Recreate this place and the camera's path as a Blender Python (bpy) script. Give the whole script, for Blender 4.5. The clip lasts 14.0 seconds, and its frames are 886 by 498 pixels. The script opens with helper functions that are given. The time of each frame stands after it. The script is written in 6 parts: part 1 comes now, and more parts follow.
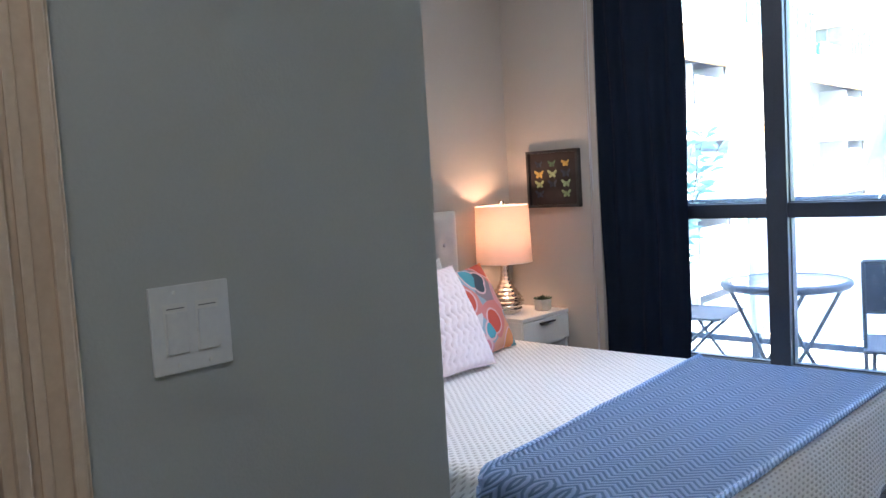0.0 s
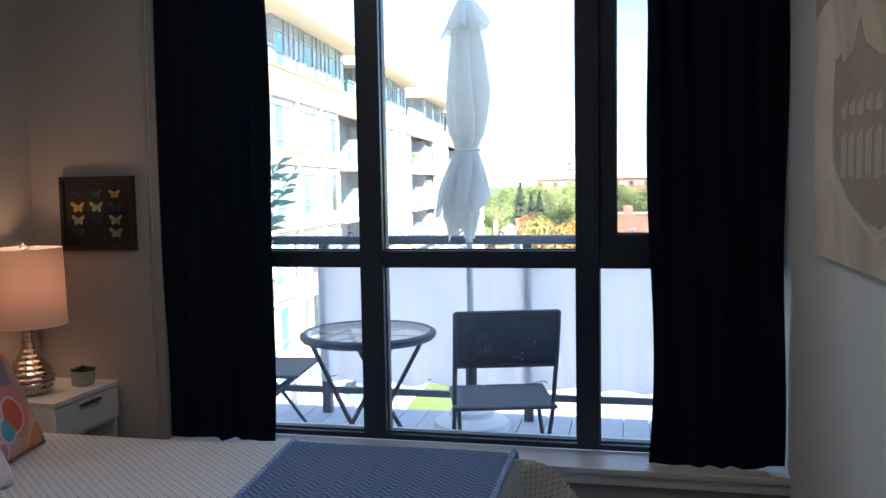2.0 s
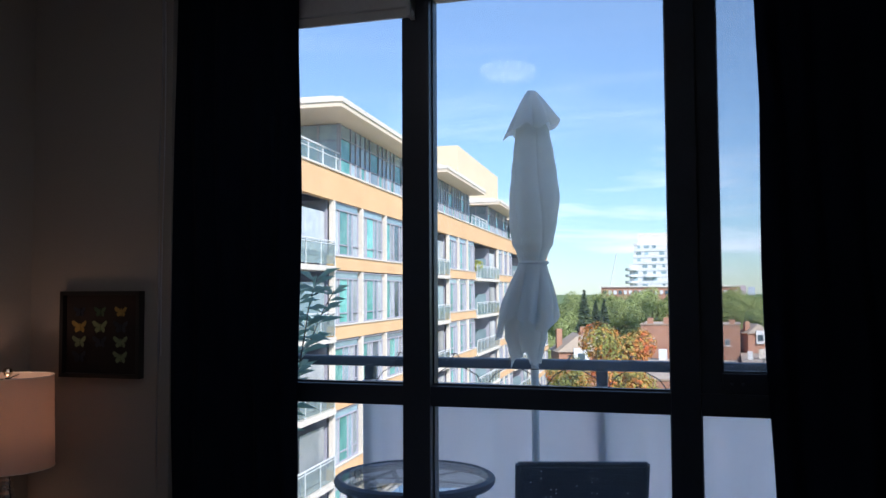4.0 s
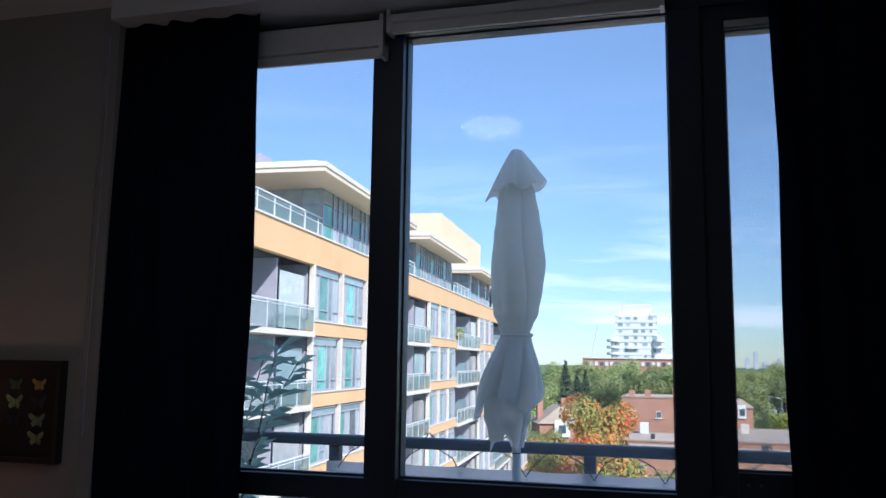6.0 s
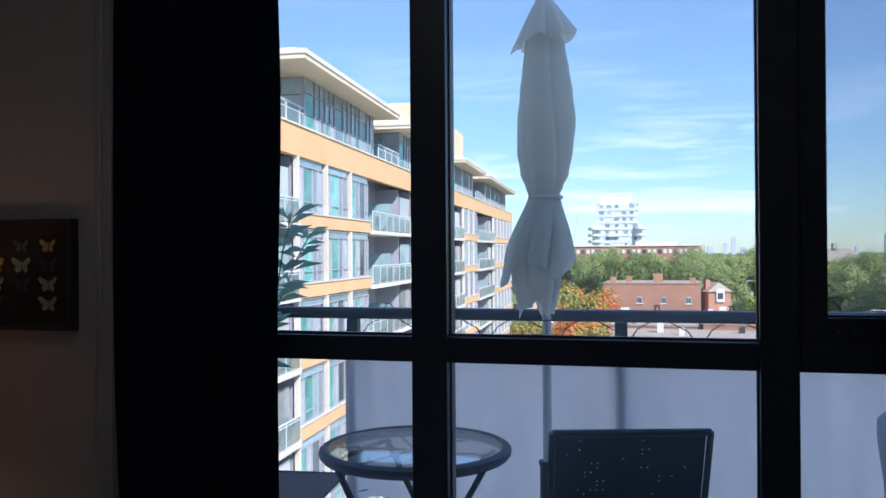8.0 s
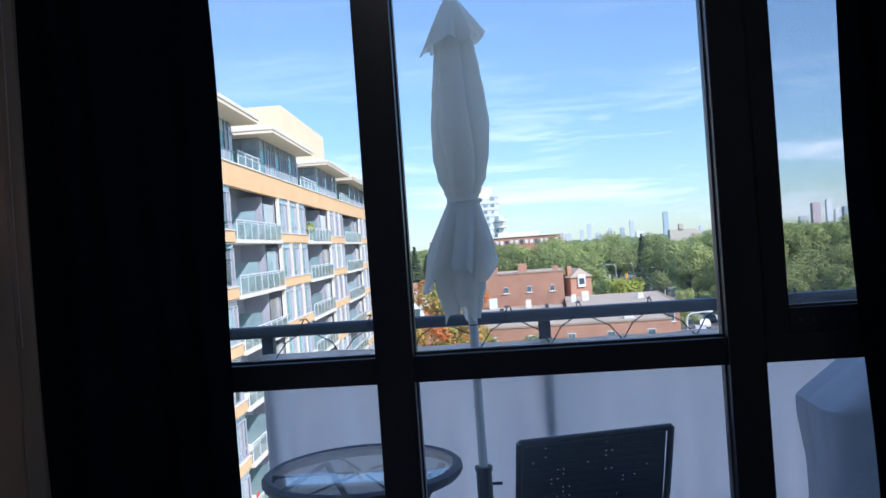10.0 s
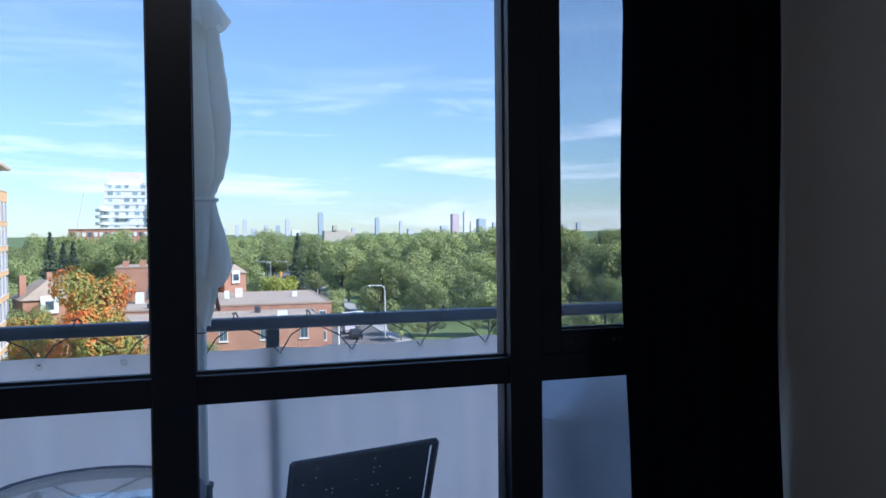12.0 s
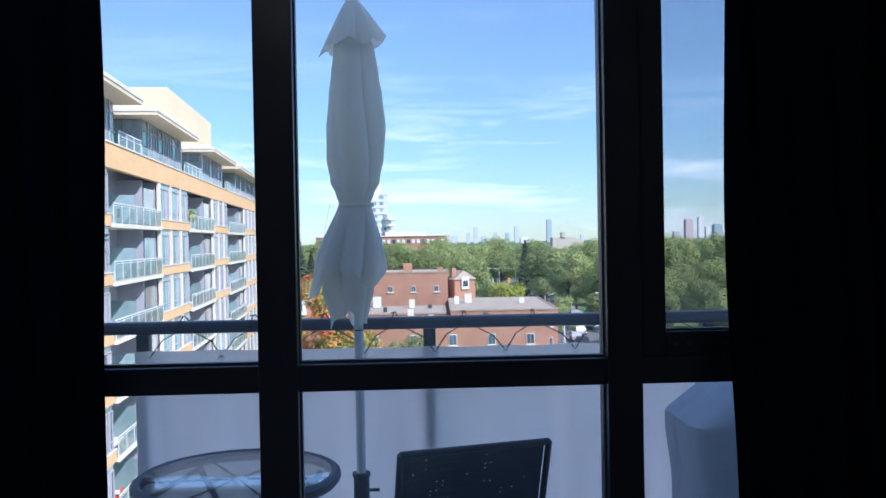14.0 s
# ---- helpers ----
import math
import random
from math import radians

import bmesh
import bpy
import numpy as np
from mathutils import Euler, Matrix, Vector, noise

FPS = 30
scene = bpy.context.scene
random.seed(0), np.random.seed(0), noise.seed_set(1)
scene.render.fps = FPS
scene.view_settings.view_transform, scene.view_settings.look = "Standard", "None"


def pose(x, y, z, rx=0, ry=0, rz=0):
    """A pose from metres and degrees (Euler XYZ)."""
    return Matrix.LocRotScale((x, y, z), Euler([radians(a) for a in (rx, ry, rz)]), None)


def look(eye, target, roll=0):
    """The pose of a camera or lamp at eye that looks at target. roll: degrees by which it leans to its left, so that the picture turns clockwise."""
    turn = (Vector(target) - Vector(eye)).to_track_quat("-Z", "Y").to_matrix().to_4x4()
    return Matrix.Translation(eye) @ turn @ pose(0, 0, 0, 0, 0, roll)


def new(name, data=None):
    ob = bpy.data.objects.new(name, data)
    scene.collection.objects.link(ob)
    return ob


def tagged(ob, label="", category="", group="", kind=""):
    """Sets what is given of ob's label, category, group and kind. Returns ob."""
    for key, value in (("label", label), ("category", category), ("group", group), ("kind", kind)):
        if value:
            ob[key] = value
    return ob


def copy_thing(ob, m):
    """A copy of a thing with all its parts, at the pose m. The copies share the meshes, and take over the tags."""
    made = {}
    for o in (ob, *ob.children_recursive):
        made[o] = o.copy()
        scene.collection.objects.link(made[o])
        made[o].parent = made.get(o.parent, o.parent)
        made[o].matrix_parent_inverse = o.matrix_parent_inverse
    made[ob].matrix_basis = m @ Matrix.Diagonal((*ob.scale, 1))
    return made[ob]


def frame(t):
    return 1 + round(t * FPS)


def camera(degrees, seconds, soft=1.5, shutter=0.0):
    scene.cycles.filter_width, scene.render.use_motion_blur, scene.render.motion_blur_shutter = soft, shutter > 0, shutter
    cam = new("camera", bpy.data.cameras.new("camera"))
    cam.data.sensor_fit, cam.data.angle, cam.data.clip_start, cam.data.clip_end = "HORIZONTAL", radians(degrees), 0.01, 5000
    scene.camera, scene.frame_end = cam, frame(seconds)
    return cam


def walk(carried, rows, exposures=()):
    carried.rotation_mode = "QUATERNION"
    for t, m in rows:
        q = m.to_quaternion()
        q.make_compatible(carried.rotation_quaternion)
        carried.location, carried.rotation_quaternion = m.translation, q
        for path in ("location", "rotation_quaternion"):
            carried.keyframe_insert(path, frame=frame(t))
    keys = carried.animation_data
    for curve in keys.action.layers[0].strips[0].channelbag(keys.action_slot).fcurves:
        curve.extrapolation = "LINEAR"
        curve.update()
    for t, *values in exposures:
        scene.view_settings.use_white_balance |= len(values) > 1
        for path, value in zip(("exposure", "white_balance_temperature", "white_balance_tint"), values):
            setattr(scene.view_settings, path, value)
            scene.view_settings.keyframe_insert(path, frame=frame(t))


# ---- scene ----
cam = camera(55.6, 14.0)
PATH = [
    (0, (1.469, -3.74, 1.337), (0.088, -2.303, 1.177), -3.4),
    (0.5, (1.327, -3.601, 1.332), (0.078, -2.051, 1.137), -2.4),
    (1, (1.135, -3.458, 1.308), (0.242, -1.68, 1.117), -4.8),
    (1.5, (1.024, -3.252, 1.409), (0.4, -1.369, 1.155), -4.4),
    (2, (0.962, -3.16, 1.406), (0.52, -1.216, 1.255), -1.0),
    (2.5, (0.919, -3.006, 1.434), (0.563, -1.039, 1.373), -0.6),
    (3, (0.839, -2.853, 1.456), (0.533, -0.877, 1.476), -2.0),
    (3.5, (0.824, -2.734, 1.448), (0.433, -0.774, 1.5), -1.4),
    (4, (0.842, -2.606, 1.456), (0.258, -0.696, 1.559), -0.3),
    (4.2, (0.856, -2.563, 1.482), (0.241, -0.669, 1.665), -0.0),
    (6.3, (0.755, -2.258, 1.482), (0.219, -0.349, 1.745), 0.8),
    (6.5, (0.748, -2.262, 1.449), (0.182, -0.353, 1.634), 0.7),
    (7, (0.731, -2.2, 1.4), (0.084, -0.308, 1.465), 1.5),
    (7.5, (0.603, -2.13, 1.378), (-0.022, -0.23, 1.4), 0.2),
    (8, (0.53, -2.08, 1.371), (0.028, -0.144, 1.378), -0.4),
    (8.2, (0.529, -2.072, 1.374), (0.096, -0.12, 1.37), -0.3),
    (10.3, (0.194, -2.023, 1.418), (0.091, -0.026, 1.41), -5.0),
    (10.5, (0.129, -2.008, 1.416), (0.117, -0.008, 1.404), -5.1),
    (11, (0.015, -1.982, 1.417), (0.233, 0.006, 1.391), -4.3),
    (11.5, (-0.057, -1.98, 1.453), (0.42, -0.038, 1.393), -2.4),
    (12, (-0.044, -1.941, 1.474), (0.567, -0.038, 1.428), -0.6),
    (12.5, (-0.031, -1.929, 1.473), (0.578, -0.024, 1.487), -1.5),
    (13, (0.054, -1.988, 1.479), (0.514, -0.043, 1.547), -1.3),
    (13.5, (0.165, -2.067, 1.483), (0.455, -0.088, 1.514), -1.7),
    (14, (0.272, -2.03, 1.449), (0.353, -0.032, 1.427), -1.0),
]

EXPOSURES = [(0, 4.5, 5950, 12), (0.5, 4.15, 5850, 13), (1.0, 3.5, 5950, 13), (1.5, 3.12, 6050, 13), (2.0, 2.55, 6350, 13), (2.5, 2.05, 6400, 13), (3.0, 1.6, 6150, 15), (3.5, 1.22, 5950, 16), (4.2, 0.94, 5850, 16), (6.3, 0.94, 5650, 16), (8.0, 0.95, 5700, 16), (14.0, 0.93, 5550, 16)]
walk(cam, [(t, look(eye, target, roll)) for t, eye, target, roll in PATH], EXPOSURES)

# ---- world and sun ----
SUN_ELEV, SUN_AZ = radians(41), radians(133)
world = bpy.data.worlds.new("sky")
scene.world = world
world.use_nodes = True
wt = world.node_tree
wt.nodes.clear()


def wn(kind, **kw):
    n = wt.nodes.new(kind)
    for k, v in kw.items():
        n.inputs[k].default_value = v
    return n


sky = wt.nodes.new("ShaderNodeTexSky")
sky.sky_type, sky.sun_disc, sky.sun_elevation, sky.sun_rotation = "NISHITA", False, SUN_ELEV, SUN_AZ
sky.air_density, sky.dust_density, sky.ozone_density = 1.0, 0.1, 3.0
coord = wt.nodes.new("ShaderNodeTexCoord")
cmap = wt.nodes.new("ShaderNodeMapping")
cmap.inputs["Rotation"].default_value = (0, radians(4), 0)
cmap.inputs["Scale"].default_value = (1.6, 1.6, 14.0)
cn = wn("ShaderNodeTexNoise", Scale=2.1, Detail=7.0, Roughness=0.62, Distortion=0.5)
cr = wt.nodes.new("ShaderNodeValToRGB")
cr.color_ramp.elements[0].position, cr.color_ramp.elements[1].position = 0.51, 0.68
sep = wt.nodes.new("ShaderNodeSeparateXYZ")
band = wt.nodes.new("ShaderNodeValToRGB")
band.color_ramp.elements[0].position, band.color_ramp.elements[0].color = 0.0, (0.45, 0.45, 0.45, 1)
band.color_ramp.elements[1].position, band.color_ramp.elements[1].color = 0.34, (0.0, 0.0, 0.0, 1)
band.color_ramp.elements.new(0.095).color = (0.95, 0.95, 0.95, 1)
band.color_ramp.elements.new(0.17).color = (0.18, 0.18, 0.18, 1)
mul = wt.nodes.new("ShaderNodeMath")
mul.operation = "MULTIPLY"
mixc = wt.nodes.new("ShaderNodeMixRGB")
mixc.inputs[2].default_value = (3.9, 4.3, 4.75, 1)
bg = wn("ShaderNodeBackground", Strength=0.165)
wo = wt.nodes.new("ShaderNodeOutputWorld")
wt.links.new(coord.outputs["Generated"], cmap.inputs["Vector"])
wt.links.new(cmap.outputs[0], cn.inputs["Vector"])
wt.links.new(cn.outputs["Fac"], cr.inputs[0])
wt.links.new(coord.outputs["Generated"], sep.inputs[0])
wt.links.new(sep.outputs["Z"], band.inputs[0])
wt.links.new(cr.outputs[0], mul.inputs[0])
wt.links.new(band.outputs[0], mul.inputs[1])
wt.links.new(mul.outputs[0], mixc.inputs[0])
tint = wt.nodes.new("ShaderNodeMixRGB")
tint.blend_type, tint.inputs[0].default_value = "MULTIPLY", 1.0
air = wt.nodes.new("ShaderNodeValToRGB")
air.color_ramp.elements[0].position, air.color_ramp.elements[0].color = 0.0, (0.33, 0.405, 0.455, 1)
air.color_ramp.elements[1].position, air.color_ramp.elements[1].color = 0.34, (0.60, 0.60, 0.575, 1)
air.color_ramp.elements.new(0.7).color = (1, 1, 0.95, 1)
wt.links.new(sep.outputs["Z"], air.inputs[0])
wt.links.new(sky.outputs[0], tint.inputs[1])
wt.links.new(air.outputs[0], tint.inputs[2])
wt.links.new(tint.outputs[0], mixc.inputs[1])
wt.links.new(mixc.outputs[0], bg.inputs[0])
wt.links.new(bg.outputs[0], wo.inputs[0])

sun_dir = Vector((math.sin(SUN_AZ) * math.cos(SUN_ELEV), math.cos(SUN_AZ) * math.cos(SUN_ELEV), math.sin(SUN_ELEV)))
sun = new("sun", bpy.data.lights.new("sun", "SUN"))
sun.data.energy, sun.data.angle, sun.data.color = 3.9, radians(0.53), (1.0, 0.95, 0.87)
sun.matrix_world = look(sun_dir * 50, (0, 0, 0))


# ---- materials ----
def material(name, dark, light, rough=0.6, scale=8.0, fine=60.0, bump=0.1, metal=0.0, stretch=(1, 1, 1), spread=0.5, tone=0.0):
    """Two scales of noise between two colours, with fine relief. tone: how far single pieces differ."""
    m = bpy.data.materials.new(name)
    m.use_nodes = True
    nt = m.node_tree
    b = nt.nodes["Principled BSDF"]
    b.inputs["Roughness"].default_value, b.inputs["Metallic"].default_value = rough, metal
    co = nt.nodes.new("ShaderNodeTexCoord")
    mp = nt.nodes.new("ShaderNodeMapping")
    mp.inputs["Scale"].default_value = stretch
    nt.links.new(co.outputs["Object"], mp.inputs["Vector"])
    n1, n2 = nt.nodes.new("ShaderNodeTexNoise"), nt.nodes.new("ShaderNodeTexNoise")
    n1.inputs["Scale"].default_value, n2.inputs["Scale"].default_value = scale, fine
    n1.inputs["Detail"].default_value, n2.inputs["Detail"].default_value = 3, 2
    add = nt.nodes.new("ShaderNodeMath")
    add.operation = "MULTIPLY_ADD"
    add.inputs[1].default_value, add.inputs[2].default_value = 1 - spread, 0
    sc = nt.nodes.new("ShaderNodeMath")
    sc.operation = "MULTIPLY_ADD"
    sc.inputs[1].default_value = spread
    ramp = nt.nodes.new("ShaderNodeValToRGB")
    ramp.color_ramp.elements[0].position, ramp.color_ramp.elements[1].position = 0.3, 0.7
    ramp.color_ramp.elements[0].color, ramp.color_ramp.elements[1].color = (*dark, 1), (*light, 1)
    for n in (n1, n2):
        nt.links.new(mp.outputs[0], n.inputs["Vector"])
    nt.links.new(n1.outputs["Fac"], add.inputs[0])
    nt.links.new(n2.outputs["Fac"], sc.inputs[0])
    nt.links.new(add.outputs[0], sc.inputs[2])
    nt.links.new(sc.outputs[0], ramp.inputs[0])
    colour = ramp.outputs[0]
    if tone:
        info = nt.nodes.new("ShaderNodeObjectInfo")
        hs = nt.nodes.new("ShaderNodeHueSaturation")
        mr = nt.nodes.new("ShaderNodeMapRange")
        mr.inputs["To Min"].default_value, mr.inputs["To Max"].default_value = 1 - tone, 1 + tone
        nt.links.new(info.outputs["Random"], mr.inputs["Value"])
        nt.links.new(mr.outputs[0], hs.inputs["Value"])
        nt.links.new(colour, hs.inputs["Color"])
        colour = hs.outputs[0]
    nt.links.new(colour, b.inputs["Base Color"])
    if bump:
        bp = nt.nodes.new("ShaderNodeBump")
        bp.inputs["Strength"].default_value, bp.inputs["Distance"].default_value = bump, 0.004
        nt.links.new(n2.outputs["Fac"], bp.inputs["Height"])
        nt.links.new(bp.outputs[0], b.inputs["Normal"])
    return m


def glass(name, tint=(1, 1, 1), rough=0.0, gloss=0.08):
    """A thin pane: mostly clear, with a reflection that grows at a slant and a faint dusty film that also veils the
    view with pale haze.
    """
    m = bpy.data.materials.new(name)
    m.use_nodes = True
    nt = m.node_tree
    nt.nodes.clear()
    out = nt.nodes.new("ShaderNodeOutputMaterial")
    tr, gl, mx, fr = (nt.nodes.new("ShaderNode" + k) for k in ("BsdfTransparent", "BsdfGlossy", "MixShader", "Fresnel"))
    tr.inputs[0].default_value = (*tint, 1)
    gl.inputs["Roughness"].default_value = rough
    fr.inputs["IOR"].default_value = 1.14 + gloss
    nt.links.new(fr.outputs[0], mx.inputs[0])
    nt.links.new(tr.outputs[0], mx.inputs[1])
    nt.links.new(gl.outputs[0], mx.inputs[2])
    # dusty film doubling as painted haze: it lifts the dark tones behind the pane
    dust_haze, dm, dn, dr = (nt.nodes.new("ShaderNode" + k) for k in ("BsdfTranslucent", "MixShader", "TexNoise", "MapRange"))
    dust_haze.inputs[0].default_value = (0.9, 0.93, 0.97, 1)
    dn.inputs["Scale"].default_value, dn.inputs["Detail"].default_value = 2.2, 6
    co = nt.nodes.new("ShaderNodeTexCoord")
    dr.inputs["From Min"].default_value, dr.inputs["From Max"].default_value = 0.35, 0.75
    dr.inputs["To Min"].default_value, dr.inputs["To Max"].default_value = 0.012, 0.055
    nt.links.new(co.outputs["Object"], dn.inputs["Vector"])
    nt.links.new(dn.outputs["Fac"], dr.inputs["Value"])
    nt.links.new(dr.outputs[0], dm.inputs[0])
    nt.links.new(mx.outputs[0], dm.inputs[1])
    nt.links.new(dust_haze.outputs[0], dm.inputs[2])
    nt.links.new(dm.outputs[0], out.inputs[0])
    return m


def translucent(name, colour, through_colour, amount, rough=0.8, bump_scale=60.0):
    m = material(name, tuple(c * 0.93 for c in colour), colour, rough, 3.0, bump_scale, 0.25)
    nt = m.node_tree
    b, out = nt.nodes["Principled BSDF"], nt.nodes["Material Output"]
    tl, mx = nt.nodes.new("ShaderNodeBsdfTranslucent"), nt.nodes.new("ShaderNodeMixShader")
    tl.inputs[0].default_value = (*through_colour, 1)
    mx.inputs[0].default_value = amount
    nt.links.new(b.outputs[0], mx.inputs[1])
    nt.links.new(tl.outputs[0], mx.inputs[2])
    nt.links.new(mx.outputs[0], out.inputs[0])
    return m


M = {}
# One wall paint in two tones: west darkened, east lightened, in place of window light.
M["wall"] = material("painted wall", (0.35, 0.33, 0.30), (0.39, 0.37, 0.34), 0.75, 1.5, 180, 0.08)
M["wall_lit"] = material("painted wall lightened for window light", (0.76, 0.77, 0.73), (0.81, 0.82, 0.78), 0.75, 1.5, 180, 0.08)
M["hallwall"] = material("grey green painted wall", (0.41, 0.42, 0.40), (0.44, 0.45, 0.43), 0.7, 1.5, 180, 0.08)
M["ceiling"] = material("ceiling paint", (0.76, 0.76, 0.74), (0.82, 0.82, 0.80), 0.9, 2, 120, 0.1)
M["trim"] = material("white trim paint", (0.70, 0.69, 0.66), (0.78, 0.77, 0.74), 0.35, 4, 90, 0.05)
M["casing"] = material("warm cream trim paint", (0.62, 0.47, 0.34), (0.72, 0.57, 0.43), 0.4, 4, 90, 0.05)
M["floor"] = material("dark wood floor", (0.03, 0.022, 0.018), (0.07, 0.05, 0.04), 0.35, 5, 40, 0.1, stretch=(8, 1, 1), tone=0.2)
M["frame"] = material("dark window frame", (0.018, 0.026, 0.042), (0.028, 0.037, 0.056), 0.35, 10, 120, 0.05)
M["curtain"] = material("navy blackout cloth", (0.011, 0.018, 0.034), (0.017, 0.027, 0.048), 0.95, 6, 300, 0.2)
M["curtain"].node_tree.nodes["Principled BSDF"].inputs["Specular IOR Level"].default_value = 0.12
M["lining"] = material("pale curtain lining", (0.45, 0.47, 0.52), (0.55, 0.57, 0.62), 0.8, 6, 300, 0.1)
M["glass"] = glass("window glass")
M["chrome"] = material("ribbed mercury glass", (0.55, 0.47, 0.40), (0.75, 0.66, 0.58), 0.16, 14, 60, 0.05, metal=1.0)
M["metal"] = material("dark grey metal", (0.03, 0.033, 0.04), (0.05, 0.055, 0.065), 0.45, 12, 150, 0.08)
M["rail"] = material("grey blue rail paint", (0.045, 0.058, 0.078), (0.07, 0.086, 0.11), 0.45, 6, 90, 0.1)
M["banner"] = translucent("white privacy cloth", (0.88, 0.87, 0.93), (0.97, 0.96, 0.99), 0.8, bump_scale=200)
M["canopy"] = translucent("white umbrella cloth", (0.88, 0.88, 0.86), (0.95, 0.94, 0.90), 0.65, bump_scale=200)
M["pole"] = material("white pole paint", (0.62, 0.66, 0.66), (0.72, 0.75, 0.75), 0.4, 6, 80, 0.05)
M["deck"] = material("grey deck tile", (0.46, 0.46, 0.46), (0.56, 0.56, 0.56), 0.7, 4, 60, 0.2, tone=0.06)
M["concrete"] = material("balcony concrete", (0.26, 0.26, 0.25), (0.36, 0.36, 0.34), 0.85, 3, 40, 0.3)
M["black"] = material("black paint", (0.012, 0.012, 0.013), (0.02, 0.02, 0.022), 0.45, 12, 100, 0.05)
M["white"] = material("white lacquer", (0.66, 0.66, 0.66), (0.74, 0.74, 0.73), 0.35, 5, 90, 0.03)
M["brickbuff"] = material("buff brick", (0.58, 0.36, 0.17), (0.74, 0.48, 0.24), 0.85, 0.6, 9, 0.3)
M["greypanel"] = material("grey metal panel", (0.30, 0.295, 0.33), (0.38, 0.375, 0.41), 0.5, 0.7, 8, 0.1)
M["cream"] = material("cream precast", (0.58, 0.53, 0.44), (0.68, 0.63, 0.53), 0.8, 0.4, 6, 0.1)
M["soffit"] = material("roof underside", (0.62, 0.52, 0.38), (0.72, 0.61, 0.46), 0.8, 0.5, 6, 0.1)
M["redbrick"] = material("red brick", (0.28, 0.135, 0.085), (0.45, 0.245, 0.15), 0.9, 0.5, 7, 0.3)
M["asphalt"] = material("asphalt", (0.09, 0.088, 0.085), (0.15, 0.147, 0.14), 0.9, 0.2, 5, 0.3)
M["roofgravel"] = material("gravel roof", (0.27, 0.22, 0.165), (0.40, 0.33, 0.25), 0.95, 0.3, 4, 0.4)
M["roofedge"] = material("brown roof edging", (0.26, 0.19, 0.13), (0.38, 0.29, 0.21), 0.8, 0.8, 8, 0.1)
M["grass"] = material("grass ground", (0.06, 0.10, 0.02), (0.13, 0.18, 0.05), 0.95, 0.05, 1.5, 0.4)
M["whitestone"] = material("white cladding", (0.54, 0.56, 0.55), (0.66, 0.67, 0.65), 0.6, 0.3, 5, 0.05)
M["redpaint"] = material("red bus paint", (0.55, 0.06, 0.02), (0.7, 0.1, 0.04), 0.4, 3, 20, 0)
M["bark"] = material("bark", (0.05, 0.04, 0.03), (0.11, 0.09, 0.07), 0.95, 2, 20, 0.5)


def facade_glass(name, a, b, rough=0.12):
    m = material(name, a, b, rough, 0.9, 3.0, 0.0, tone=0.35)
    m.node_tree.nodes["Principled BSDF"].inputs["IOR"].default_value = 1.6
    return m


M["fglass"] = facade_glass("green tinted facade glass", (0.05, 0.22, 0.19), (0.20, 0.50, 0.43))
M["fdark"] = facade_glass("dark facade glass", (0.03, 0.05, 0.06), (0.10, 0.14, 0.16))
M["balglass"] = facade_glass("pale grey green glass", (0.18, 0.27, 0.29), (0.30, 0.40, 0.42))
M["clearglass"] = facade_glass("clear green balcony glass", (0.34, 0.42, 0.42), (0.46, 0.54, 0.53))
_n = M["clearglass"].node_tree
_t, _m = _n.nodes.new("ShaderNodeBsdfTransparent"), _n.nodes.new("ShaderNodeMixShader")
_t.inputs[0].default_value, _m.inputs[0].default_value = (0.88, 0.94, 0.93, 1), 0.30
_n.links.new(_t.outputs[0], _m.inputs[1])
_n.links.new(_n.nodes["Principled BSDF"].outputs[0], _m.inputs[2])
_n.links.new(_m.outputs[0], _n.nodes["Material Output"].inputs[0])


# ---- mesh helpers ----
def part(name, bm, mat, parent=None, label="", smooth=False, kind="", bevel=0.0):
    if bevel:
        bmesh.ops.bevel(bm, geom=bm.edges[:], offset=bevel, segments=2, affect="EDGES", profile=0.6)
    me = bpy.data.meshes.new(name)
    bm.normal_update()
    bm.to_mesh(me)
    bm.free()
    me.materials.append(mat)
    if smooth:
        me.shade_smooth()
        me.set_sharp_from_angle(angle=radians(38))
    ob = new(name, me)
    if parent:
        ob.parent = parent
    if label or kind:
        tagged(ob, label, kind=kind)
    return ob


def box(bm, x0, x1, y0, y1, z0, z1, m=None):
    m = m or Matrix.Identity(4)
    vs = [bm.verts.new(m @ Vector(p)) for p in ((x0, y0, z0), (x1, y0, z0), (x1, y1, z0), (x0, y1, z0), (x0, y0, z1), (x1, y0, z1), (x1, y1, z1), (x0, y1, z1))]
    for f in ((3, 2, 1, 0), (4, 5, 6, 7), (0, 1, 5, 4), (1, 2, 6, 5), (2, 3, 7, 6), (3, 0, 4, 7)):
        bm.faces.new([vs[i] for i in f])
    return vs


def boxes(name, items, mat, parent=None, label="", kind="", bevel=0.0, m=None):
    bm = bmesh.new()
    for it in items:
        box(bm, *it, m)
    return part(name, bm, mat, parent, label, kind=kind, bevel=bevel)


